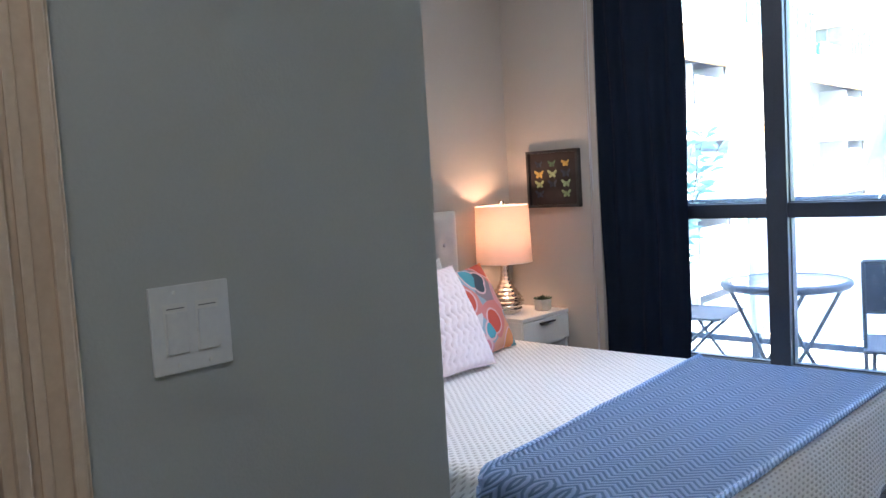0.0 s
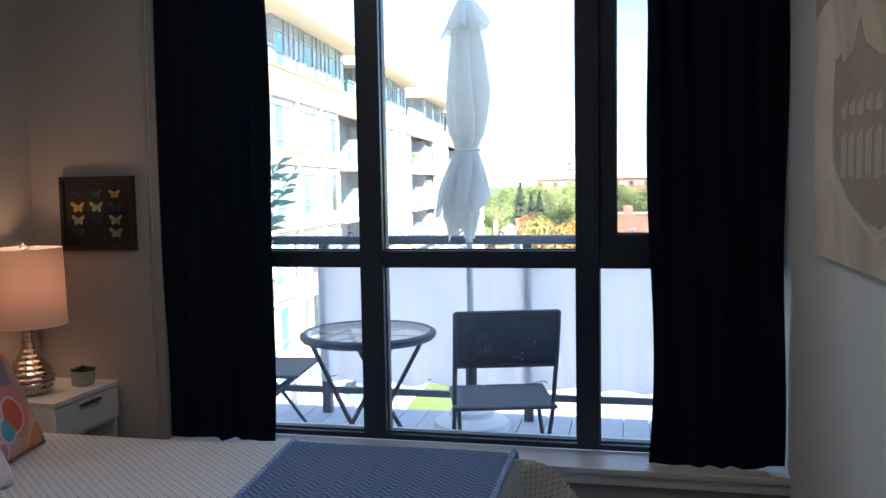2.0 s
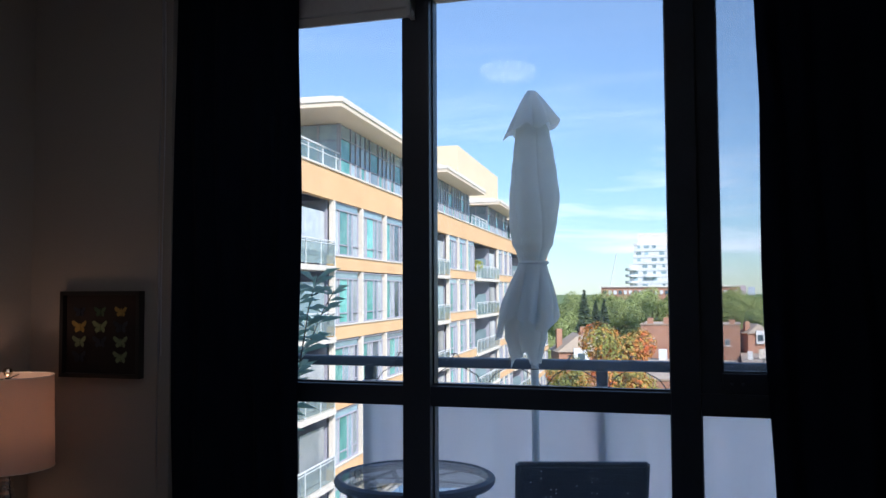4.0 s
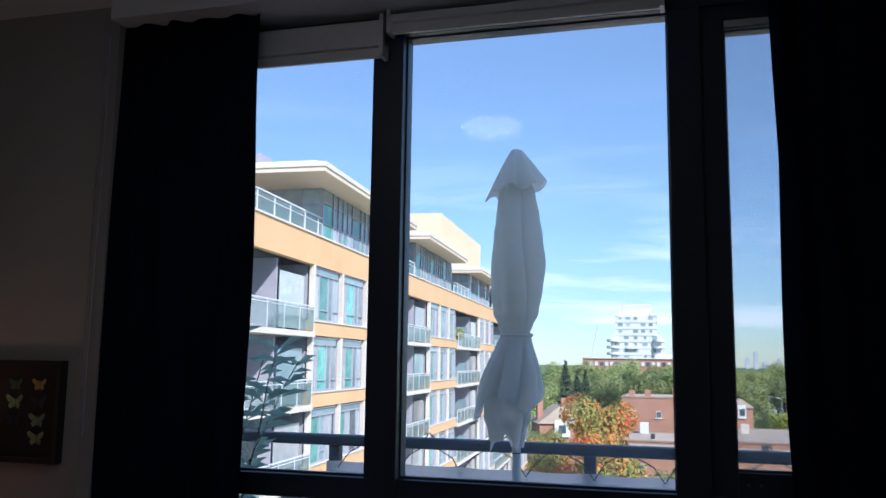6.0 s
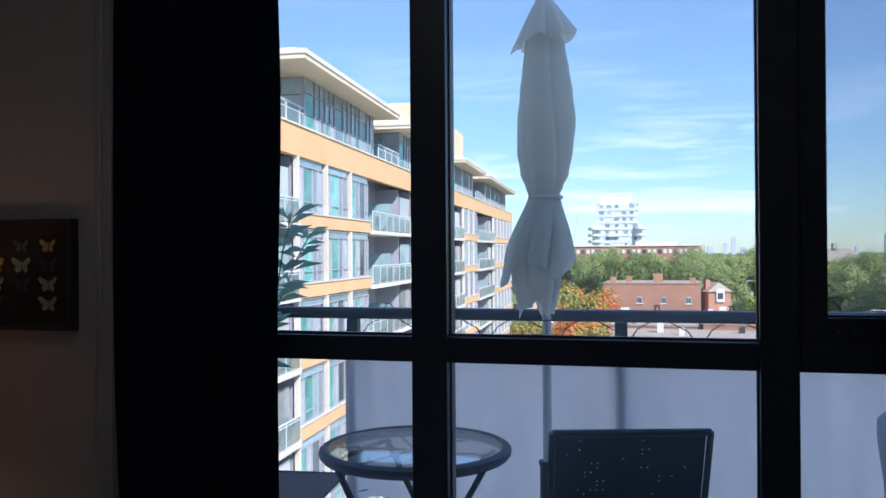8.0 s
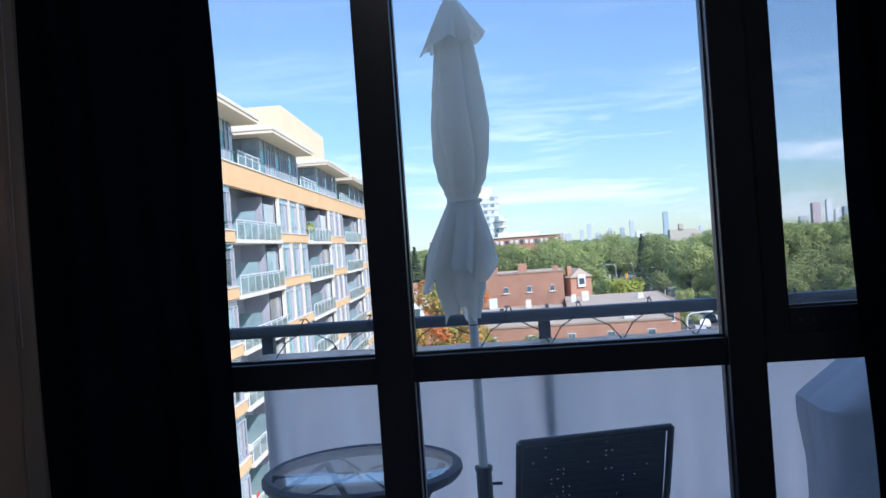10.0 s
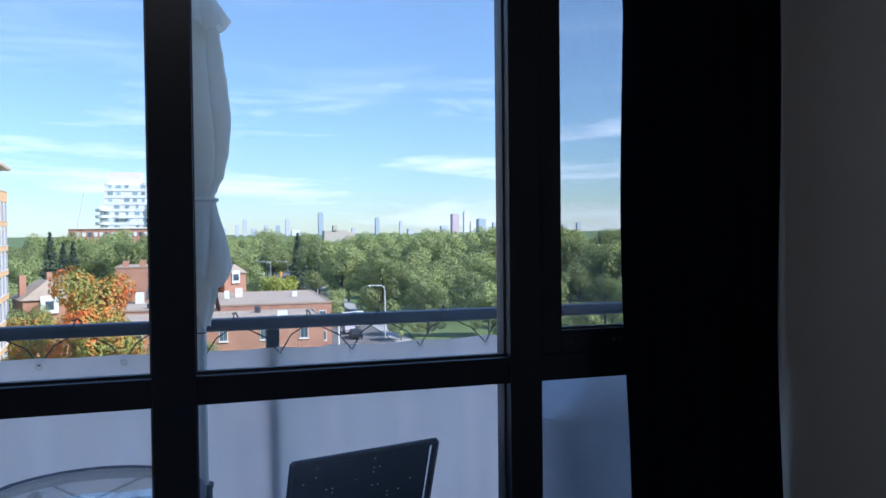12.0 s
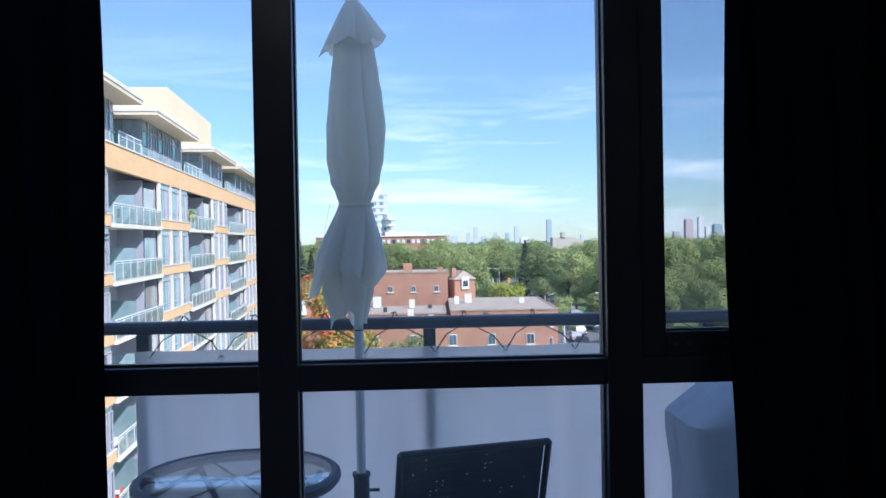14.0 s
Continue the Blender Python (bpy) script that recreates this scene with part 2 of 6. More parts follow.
def tube(bm, points, r, seg=10, closed=False):
    """A round bar along points; r is one radius or one for each point."""
    pts = [Vector(p) for p in points]
    rings = []
    up = Vector((0, 0, 1))
    for i, p in enumerate(pts):
        a = pts[i - 1] if (i or closed) else p
        b = pts[(i + 1) % len(pts)] if (i + 1 < len(pts) or closed) else p
        d = (b - a).normalized()
        side = d.cross(up if abs(d.z) < 0.9 else Vector((0, 1, 0))).normalized()
        top = side.cross(d)
        rr = r[i] if isinstance(r, (list, tuple)) else r
        rings.append([bm.verts.new(p + side * math.cos(2 * math.pi * k / seg) * rr + top * math.sin(2 * math.pi * k / seg) * rr) for k in range(seg)])
    n = len(rings)
    for i in range(n if closed else n - 1):
        u, v = rings[i], rings[(i + 1) % n]
        for k in range(seg):
            bm.faces.new((u[k], u[(k + 1) % seg], v[(k + 1) % seg], v[k]))
    if not closed:
        bm.faces.new(rings[0][::-1])
        bm.faces.new(rings[-1])


def lathe(bm, profile, cx=0, cy=0, seg=32, cap=True, ripple=None):
    rings = []
    for j, (r, z) in enumerate(profile):
        ring = []
        for k in range(seg):
            a = 2 * math.pi * k / seg
            rr = r * (ripple(a, z) if ripple else 1)
            ring.append(bm.verts.new((cx + rr * math.cos(a), cy + rr * math.sin(a), z)))
        rings.append(ring)
    for u, v in zip(rings, rings[1:]):
        for k in range(seg):
            bm.faces.new((u[k], u[(k + 1) % seg], v[(k + 1) % seg], v[k]))
    if cap:
        bm.faces.new(rings[0][::-1])
        bm.faces.new(rings[-1])


def thing(name, at=(0, 0, 0), label="", category="", group="", rz=0):
    ob = new(name)
    ob.empty_display_size = 0.1
    ob.matrix_basis = pose(*at, 0, 0, rz)
    return tagged(ob, label, category, group)


def grid_mesh(bm, nu, nv, fn):
    vs = [[bm.verts.new(fn(i / nu, j / nv)) for j in range(nv + 1)] for i in range(nu + 1)]
    for i in range(nu):
        for j in range(nv):
            bm.faces.new((vs[i][j], vs[i + 1][j], vs[i + 1][j + 1], vs[i][j + 1]))
    return vs


# ---- the room ----
XL, XR, YB, ZF, ZC = -1.46, 1.48, -2.688, 0.11, 2.56
XH = 0.44


def structure(name, items, mat, label="", bevel=0.0):
    return boxes(name, items, mat, None, label, kind="structure", bevel=bevel)


room_floor = structure("floor", [(XL - 0.2, 2.3, -4.8, 0.05, ZF - 0.15, ZF - 0.012)], M["floor"], "dark wood plank floor")
structure("ceiling", [(XL - 0.2, 2.3, -4.8, 0.25, ZC, ZC + 0.2)], M["ceiling"], "off-white painted ceiling")
structure("wall_west", [(XL - 0.2, XL, YB - 0.15, -0.145, ZF - 0.1, ZC)], M["wall"], "grey painted wall behind the headboard, toned down as if less lit")
structure("wall_pier", [(XL - 0.2, -0.88, -0.145, 0.02, ZF - 0.1, ZC)], M["wall"], "grey wall pier beside the window, toned down as if less lit")
structure("wall_east", [(XR, XR + 0.15, -2.0, 0.02, ZF - 0.1, ZC), (XR, 2.3, -2.15, -2.0, ZF - 0.1, ZC)], M["wall_lit"], "grey painted wall with window light put into its pale tone")
structure("wall_back", [(XL - 0.2, XH - 0.12, YB - 0.13, YB, ZF - 0.1, ZC)], M["hallwall"], "grey painted wall at the near side of the bed")
structure("wall_hall", [(XH - 0.12, XH, -4.6, YB, ZF - 0.1, ZC)], M["hallwall"], "grey green painted wall with the light switch")
structure("wall_entry", [(2.15, 2.3, -4.6, -2.15, ZF - 0.1, ZC), (XH - 0.12, 2.3, -4.75, -4.6, ZF - 0.1, ZC)], M["hallwall"], "grey green painted entry walls")
structure("window_sill", [(-0.88, XR, -0.205, 0.0, 0.372, 0.396)], M["trim"], "white painted window ledge", bevel=0.004)
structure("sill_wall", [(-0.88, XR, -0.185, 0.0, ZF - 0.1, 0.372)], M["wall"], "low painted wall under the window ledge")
structure("sill_moulding", [(-0.88, XR, -0.197, -0.187, 0.335, 0.37)], M["trim"], "white moulding under the ledge", bevel=0.003)
structure("window_soffit", [(-0.88, XR, -0.19, 0.0, 2.50, ZC)], M["ceiling"], "painted strip above the window")
bb = [(-0.88, XR - 0.016, -0.203, -0.187, ZF, 0.20), (-0.88, XR - 0.016, -0.208, -0.187, ZF, 0.128), (-0.88, XR - 0.02, -0.2, -0.187, 0.2, 0.212)]
structure("baseboard", bb, M["trim"], "white painted baseboard", bevel=0.002)
structure("baseboard", [(XR - 0.016, XR - 0.002, -2.0, -0.187, ZF, 0.2), (XR - 0.02, XR - 0.002, -2.0, -0.187, ZF, 0.128)], M["trim"], "white painted baseboard", bevel=0.002)
YC = -3.327
structure("door_casing", [(XH + 0.002, XH + 0.020, YC - 0.10, YC, ZF, 2.2), (XH + 0.02, XH + 0.030, YC - 0.024, YC - 0.008, ZF, 2.19), (XH + 0.02, XH + 0.034, YC - 0.088, YC - 0.072, ZF, 2.19), (XH + 0.02, XH + 0.025, YC - 0.06, YC - 0.045, ZF, 2.19)], M["casing"], "cream moulded door casing", bevel=0.003)
structure("door", [(XH + 0.003, XH + 0.012, -4.3, YC - 0.103, ZF, 2.15)], material("warm door paint", (0.50, 0.36, 0.22), (0.58, 0.43, 0.28), 0.5, 3, 60, 0.05), "closed warm beige door")

# ---- window ----
ZT = 2.44
FY0, FY1 = 0.0, 0.09
MULL = [(-0.88, -0.80), (-0.094, 0.0), (0.752, 0.838)]
win = structure("window", [(-0.88, XR, FY0, FY1, ZT, 2.5)], M["frame"], "dark metal window wall with white roller blind boxes")
for x0, x1 in MULL:
    boxes("mullion", [(x0, x1, FY0 - 0.004, FY1, 0.398, ZT)], M["frame"], win, bevel=0.003)
boxes("transom", [(-0.80, -0.094, FY0, FY1, 1.088, 1.153)], M["frame"], win, bevel=0.003)
boxes("transom", [(0.0, 0.752, FY0, FY1, 1.088, 1.153)], M["frame"], win, bevel=0.003)
boxes("transom", [(0.838, XR, FY0, FY1, 1.088, 1.153)], M["frame"], win, bevel=0.003)
boxes("bottom_rail", [(-0.80, -0.094, FY0, FY1, 0.398, 0.418), (0.0, 0.752, FY0, FY1, 0.398, 0.418), (0.838, XR, FY0, FY1, 0.398, 0.418)], M["frame"], win)
sash = boxes("sash", [(0.838, 0.9, FY0 + 0.01, FY1 - 0.01, 1.153, ZT), (1.36, XR, FY0 + 0.01, FY1 - 0.01, 1.153, ZT), (0.9, 1.36, FY0 + 0.01, FY1 - 0.01, 1.153, 1.213), (0.9, 1.36, FY0 + 0.01, FY1 - 0.01, 2.375, ZT)], M["frame"], win, bevel=0.002)
for x0, x1, z0, z1 in ((-0.8, -0.094, 0.418, 1.088), (-0.8, -0.094, 1.153, ZT), (0, 0.752, 0.418, 1.088), (0, 0.752, 1.153, ZT), (0.838, XR, 0.418, 1.088), (0.9, 1.36, 1.213, 2.375)):
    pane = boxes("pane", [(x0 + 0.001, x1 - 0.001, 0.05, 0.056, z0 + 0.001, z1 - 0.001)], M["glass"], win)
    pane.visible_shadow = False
    boxes("gasket", [(x0, x0 + 0.004, 0.03, 0.049, z0, z1), (x1 - 0.004, x1, 0.03, 0.049, z0, z1), (x0 + 0.004, x1 - 0.004, 0.03, 0.049, z0, z0 + 0.006), (x0 + 0.004, x1 - 0.004, 0.03, 0.049, z1 - 0.004, z1)], M["rail"], win)
screenmat = material("insect screen mesh", (0.25, 0.26, 0.27), (0.32, 0.33, 0.34), 0.7, 5, 80, 0)
nt = screenmat.node_tree
tr, mx = nt.nodes.new("ShaderNodeBsdfTransparent"), nt.nodes.new("ShaderNodeMixShader")
mx.inputs[0].default_value = 0.17
nt.links.new(tr.outputs[0], mx.inputs[1])
nt.links.new(nt.nodes["Principled BSDF"].outputs[0], mx.inputs[2])
nt.links.new(mx.outputs[0], nt.nodes["Material Output"].inputs[0])
boxes("insect_screen", [(0.902, 1.358, 0.024, 0.0245, 1.215, 2.373)], screenmat, win)
bm = bmesh.new()
for x in (0.925, 0.955, 1.05, 1.065):
    tube(bm, [(x, FY0 + 0.0105, 1.183), (x, FY0 + 0.004, 1.183)], 0.005, 8)
part("screw_caps", bm, M["rail"], win)


def blind(x0, x1, y0, tag, z=2.36, top=0.11):
    b = thing("roller_blind", ((x0 + x1) / 2, 0, z), tag, "blind", "roller blinds of the window")
    h = (x1 - x0) / 2
    boxes("cassette", [(-h, h, y0 - 0.05, y0, 0.03, top)], M["white"], b, bevel=0.006)
    boxes("hem_bar", [(-h + 0.01, h - 0.012, y0 - 0.035, y0 - 0.022, 0.0, 0.034)], M["trim"], b, bevel=0.003)
    for s in (-h, h - 0.012):
        boxes("bracket", [(s, s + 0.012, y0 - 0.055, y0 - 0.001, -0.002, top + 0.015)], M["white"], b)


blind(-0.80, -0.045, -0.008, "white roller blind rolled up into its box at the window head")
blind(-0.035, 0.748, -0.008, "grey white roller blind rolled up above the middle pane", 2.428, 0.055)
boxes("sash_head_trim", [(0.9, 1.36, 0.006, 0.012, 2.378, 2.395)], M["trim"], win)


def curtain(x0, x1, z0, label, phase, flare, hem):
    """A hanging cloth with folds; flare spreads its free edge, hem lifts its foot."""
    ob = thing("curtain", ((x0 + x1) / 2, -0.12, 2.52), label, "curtain", "curtains at the window")
    w = x1 - x0

    def fn(u, v):
        z = z0 + (2.515 - z0) * v + hem(u) * (1 - v) ** 3
        fold = math.sin(u * 2 * math.pi * 6.5 + phase + 0.5 * math.sin(v * 3 + u * 9)) * 0.008 * (0.7 + 0.3 * (1 - v))
        x = x0 + w * u + flare(u, v) + 0.006 * math.sin(v * 11 + u * 7)
        return (x - (x0 + x1) / 2, fold + 0.012 * math.sin(u * 31 + v * 4), z - 2.52)

    bm = bmesh.new()
    grid_mesh(bm, 130, 60, fn)
    bmesh.ops.solidify(bm, geom=bm.faces[:], thickness=0.004)
    part("cloth", bm, M["curtain"], ob, smooth=True)
    return ob


c1 = curtain(-0.925, -0.405, 0.41, "navy blackout curtain with a pale lining edge beside the window pier", 0.3, lambda u, v: (-0.02 * u + 0.03 * math.sin(v * 5) * 0.3) * (1 - v), lambda u: 0.004 * math.sin(u * 20) - 0.006)
bm = bmesh.new()
grid_mesh(bm, 6, 60, lambda u, v: (-0.256 + 0.012 * u + 0.003 * math.sin(v * 9), -0.032 + 0.012 * u * math.sin(v * 14 + 1) - 0.012 * u, -2.10 + 2.08 * v))
bmesh.ops.solidify(bm, geom=bm.faces[:], thickness=0.002)
part("lining", bm, M["lining"], c1, "pale lining edge turned towards the room", smooth=True)
bm = bmesh.new()
tube(bm, [(-0.232 + 0.004 * math.sin(k * 0.02), -0.045, -0.06 - 0.0045 * k) for k in range(270)], [0.0012 + 0.0016 * (k % 2) for k in range(270)], 5)
part("bead_chain", bm, M["lining"], c1, "pale bead chain of the blind")
c2 = curtain(1.015, 1.469, 0.40, "navy blackout curtain with its foot resting on the white ledge", 1.1, lambda u, v: (1 - u) * (0.012 * math.sin(v * 7) - 0.02 * max(0, v - 0.75) * 4), lambda u: -0.008 + 0.05 * max(0, u - 0.6) + 0.006 * math.sin(u * 14))
structure("curtain_track", [(-0.88, XR - 0.003, -0.135, -0.105, 2.53, 2.559)], M["trim"], "curtain track under the ceiling")

# ---- bed ----
BX0, BX1, BY0, BY1, BZ = -1.40, 0.615, -2.11, -0.56, 0.548
bed = thing("bed", ((BX0 + BX1) / 2, (BY0 + BY1) / 2, ZF), "made bed with pale tufted headboard and cream waffle bedspread", "bed")
cx, cy = (BX0 + BX1) / 2, (BY0 + BY1) / 2
X = lambda v: v - cx
Y = lambda v: v - cy
Z = lambda v: v - ZF
boxes("mattress", [(X(BX0), X(BX1 - 0.03), Y(BY0 + 0.03), Y(BY1 - 0.03), Z(0.25), Z(BZ - 0.02))], M["white"], bed)
boxes("bed_base", [(X(BX0), X(BX1 - 0.05), Y(BY0 + 0.05), Y(BY1 - 0.05), 0.06, Z(0.25))], M["greypanel"], bed)
for lx in (BX0 + 0.06, BX1 - 0.14):
    for ly in (BY0 + 0.08, BY1 - 0.14):
        boxes("leg", [(X(lx), X(lx + 0.06), Y(ly), Y(ly + 0.06), 0, 0.06)], M["black"], bed)


def woven(name, mode, dark, light):
    """Cloth with a woven pattern, in colour and relief: 'herringbone' zigzag ribs, or 'waffle' cells with the shade of
    their hollows in the colour.
    """
    m = material(name, light, light, 0.92, 6, 160, 0.0)
    nt = m.node_tree
    co, sp = nt.nodes.new("ShaderNodeTexCoord"), nt.nodes.new("ShaderNodeSeparateXYZ")
    nt.links.new(co.outputs["Object"], sp.inputs[0])

    def op(kind, a, b=None, c=None):
        n = nt.nodes.new("ShaderNodeMath")
        n.operation = kind
        for i, v in enumerate((a, b, c)):
            if v is None:
                continue
            if isinstance(v, (int, float)):
                n.inputs[i].default_value = v
            else:
                nt.links.new(v, n.inputs[i])
        return n.outputs[0]

    along = op("SUBTRACT", sp.outputs[0], sp.outputs[2])
    across = op("SUBTRACT", sp.outputs[1], sp.outputs[2]) if mode == "herringbone" else op("MULTIPLY_ADD", sp.outputs[2], 0.6, sp.outputs[1])
    wob = nt.nodes.new("ShaderNodeTexNoise")
    wob.inputs["Scale"].default_value = 9
    nt.links.new(co.outputs["Object"], wob.inputs["Vector"])
    along = op("MULTIPLY_ADD", wob.outputs["Fac"], 0.012, along)
    if mode == "herringbone":
        zig = op("PINGPONG", along, 0.036)
        s = op("SINE", op("MULTIPLY", op("ADD", across, op("MULTIPLY", zig, 0.95)), 2 * math.pi / 0.024))
        fac = op("MULTIPLY_ADD", s, 0.5, 0.5)
    else:
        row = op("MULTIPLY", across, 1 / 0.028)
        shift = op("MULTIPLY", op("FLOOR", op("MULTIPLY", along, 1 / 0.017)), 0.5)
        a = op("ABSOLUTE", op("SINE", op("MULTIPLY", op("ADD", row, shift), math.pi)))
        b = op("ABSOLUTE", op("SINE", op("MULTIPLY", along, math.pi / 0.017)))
        # low values are the hollows, which get their shade as a darker colour too
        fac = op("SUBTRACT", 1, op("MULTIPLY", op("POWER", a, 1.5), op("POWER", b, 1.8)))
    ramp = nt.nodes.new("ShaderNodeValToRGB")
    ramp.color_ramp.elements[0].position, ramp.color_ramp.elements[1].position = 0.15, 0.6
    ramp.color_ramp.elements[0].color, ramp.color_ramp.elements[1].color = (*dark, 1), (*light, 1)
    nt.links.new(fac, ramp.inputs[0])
    mx = nt.nodes.new("ShaderNodeMixRGB")
    mx.blend_type = "MULTIPLY"
    mx.inputs[0].default_value = 0.12
    nz = nt.nodes.new("ShaderNodeTexNoise")
    nz.inputs["Scale"].default_value, nz.inputs["Detail"].default_value = 220, 2
    nt.links.new(co.outputs["Object"], nz.inputs["Vector"])
    nt.links.new(ramp.outputs[0], mx.inputs[1])
    nt.links.new(nz.outputs["Fac"], mx.inputs[2])
    b = nt.nodes["Principled BSDF"]
    nt.links.new(mx.outputs[0], b.inputs["Base Color"])
    bp = nt.nodes.new("ShaderNodeBump")
    bp.inputs["Strength"].default_value, bp.inputs["Distance"].default_value = 0.7, 0.004
    nt.links.new(fac, bp.inputs["Height"])
    nt.links.new(bp.outputs[0], b.inputs["Normal"])
    return m


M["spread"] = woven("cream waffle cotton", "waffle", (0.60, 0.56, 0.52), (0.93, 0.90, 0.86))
M["throw"] = woven("blue herringbone wool", "herringbone", (0.20, 0.31, 0.52), (0.46, 0.60, 0.84))


def cover(x0, x1, lift, hem_z, side_x=True, skew=0.0):
    """A cloth laid over the bed: flat on top, rolled over the edges, hanging down to hem_z."""
    R = 0.045
    bm = bmesh.new()
    drop = BZ - hem_z - R
    arc = R * math.pi / 2

    def roll(s):
        """Arc length beyond the top's edge -> outward, down."""
        if s <= 0:
            return 0.0, 0.0
        if s < arc:
            a = s / R
            return R * math.sin(a), R * (1 - math.cos(a))
        return R + 0.02 * (s - arc) / max(drop, 0.01) + 0.0, R + (s - arc)

    total_y = (BY1 - BY0 - 2 * R) + 2 * (arc + drop)
    total_x = (x1 - x0) + ((arc + drop - R) if side_x else 0)

    def fn(u, v):
        sy = v * total_y - (arc + drop)
        inner = BY1 - BY0 - 2 * R
        oy, dy = (0, 0)
        if sy < 0:
            o, dy = roll(-sy)
            y = BY0 + R - o
        elif sy > inner:
            o, dy = roll(sy - inner)
            y = BY1 - R + o
        else:
            y = BY0 + R + sy
        sx = u * total_x
        ex = x1 - R - x0
        x = x0 + sx
        dx = 0
        if side_x and sx > ex:
            o, dx = roll(sx - ex)
            x = x1 - R + o
        elif not side_x:
            x = x0 + sx + skew * ((y - BY1) / (BY0 - BY1)) * (1 - u)
        # at the corner the two falls merge into one fold that flares out
        both = min(dx, dy)
        down = max(dx, dy)
        out = 0.185 * (both / 0.29) ** 0.48 if both > 0 else 0.0
        if dx > 0 and dy > 0:
            x += out * 1.25
            y += out * 0.9 * (1 if sy > 0 else -1) * 0.5
        fold = 0.012 * math.sin(x * 21 + 2 * math.sin(y * 5)) * min(1, dy * 4) + 0.012 * math.sin(y * 17) * min(1, dx * 4)
        if dy >= dx:
            y += fold * (1 if sy > 0 else -1)
        else:
            x += fold
        z = BZ + lift - down + 0.003 * noise.noise(Vector((x * 3, y * 3, lift * 40)))
        return (X(x + lift * (1 if dx else 0)), Y(y + lift * (dy > 0) * (1 if sy > 0 else -1)), Z(z))

    return bm, fn


bm, fn = cover(BX0, BX1, 0.0, 0.26)
grid_mesh(bm, 150, 150, fn)
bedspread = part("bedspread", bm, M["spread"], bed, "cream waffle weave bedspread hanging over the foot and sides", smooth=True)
bm, fn = cover(-0.15, BX1 - 0.02, 0.014, 0.30, side_x=False, skew=0.15)
grid_mesh(bm, 60, 120, fn)
bmesh.ops.solidify(bm, geom=bm.faces[:], thickness=-0.008)
throw = thing("throw", (cx, cy, ZF), "blue and grey herringbone throw spread across the foot of the bed", "throw blanket")
part("blanket", bm, M["throw"], throw, smooth=True)
for edge in (0.0, 1.0):
    bm = bmesh.new()
    tube(bm, [tuple(Vector(fn(edge, k / 90)) + Vector((0, 0, 0.003))) for k in range(91)], 0.011 if edge else 0.0075, 8)
    part("hem", bm, M["throw"], throw, smooth=True)


plank_bm = bmesh.new()
box(plank_bm, 0, 1.198, 0, 0.118, 0, 0.012)
plank0 = part("plank", plank_bm, M["floor"], room_floor)
plank0.location = (XL, -4.6, ZF - 0.012)
rp_ = random.Random(2)
for j in range(38):
    y = -4.6 + 0.12 * j
    x = XL - rp_.uniform(0, 1.1)
    while x < 2.15:
        if (x + 1.2 > 0.45 or y > YB - 0.05) and y < -0.2:
            p = plank0.copy()
            scene.collection.objects.link(p)
            p.location = (x, y, ZF - 0.012 + rp_.uniform(0, 0.0006))
        x += 1.2

# headboard with its tufts
linen = material("pale linen upholstery", (0.46, 0.46, 0.46), (0.56, 0.56, 0.55), 0.9, 5, 200, 0.3)
hb_z0, hb_z1, hb_y0, hb_y1 = 0.45, 1.185, BY0 - 0.02, -0.64
bm = bmesh.new()


def tuft(y, z):
    d = 0.0
    for i in range(8):
        for j in range(3):
            ty = hb_y1 - 0.1 - i * 0.19 - (0.095 if j % 2 else 0)
            d += math.exp(-((y - ty) ** 2 + (z - 0.62 - j * 0.2) ** 2) / 0.0016)
    return d


def hb(u, v):
    y, z = hb_y0 + (hb_y1 - hb_y0) * u, hb_z0 + (hb_z1 - hb_z0) * v
    e = min(u, 1 - u, (1 - v) * 0.5) * (hb_y1 - hb_y0)
    return (X(-1.385 - 0.03 * max(0, 1 - e / 0.04) ** 2 - 0.022 * tuft(y, z)), Y(y), Z(z))


grid_mesh(bm, 110, 50, hb)
part("headboard", bm, linen, bed, "pale tufted linen headboard", smooth=True)
boxes("headboard_back", [(X(XL + 0.004), X(-1.415), Y(hb_y0), Y(hb_y1), 0.02, Z(hb_z1))], linen, bed)
bm = bmesh.new()
for i in range(8):
    for j in range(3):
        ty = hb_y1 - 0.1 - i * 0.19 - (0.095 if j % 2 else 0)
        bmesh.ops.create_icosphere(bm, subdivisions=1, radius=0.011, matrix=Matrix.Translation((X(-1.402), Y(ty), Z(0.62 + j * 0.2))))
part("button", bm, linen, bed, kind="stuff")


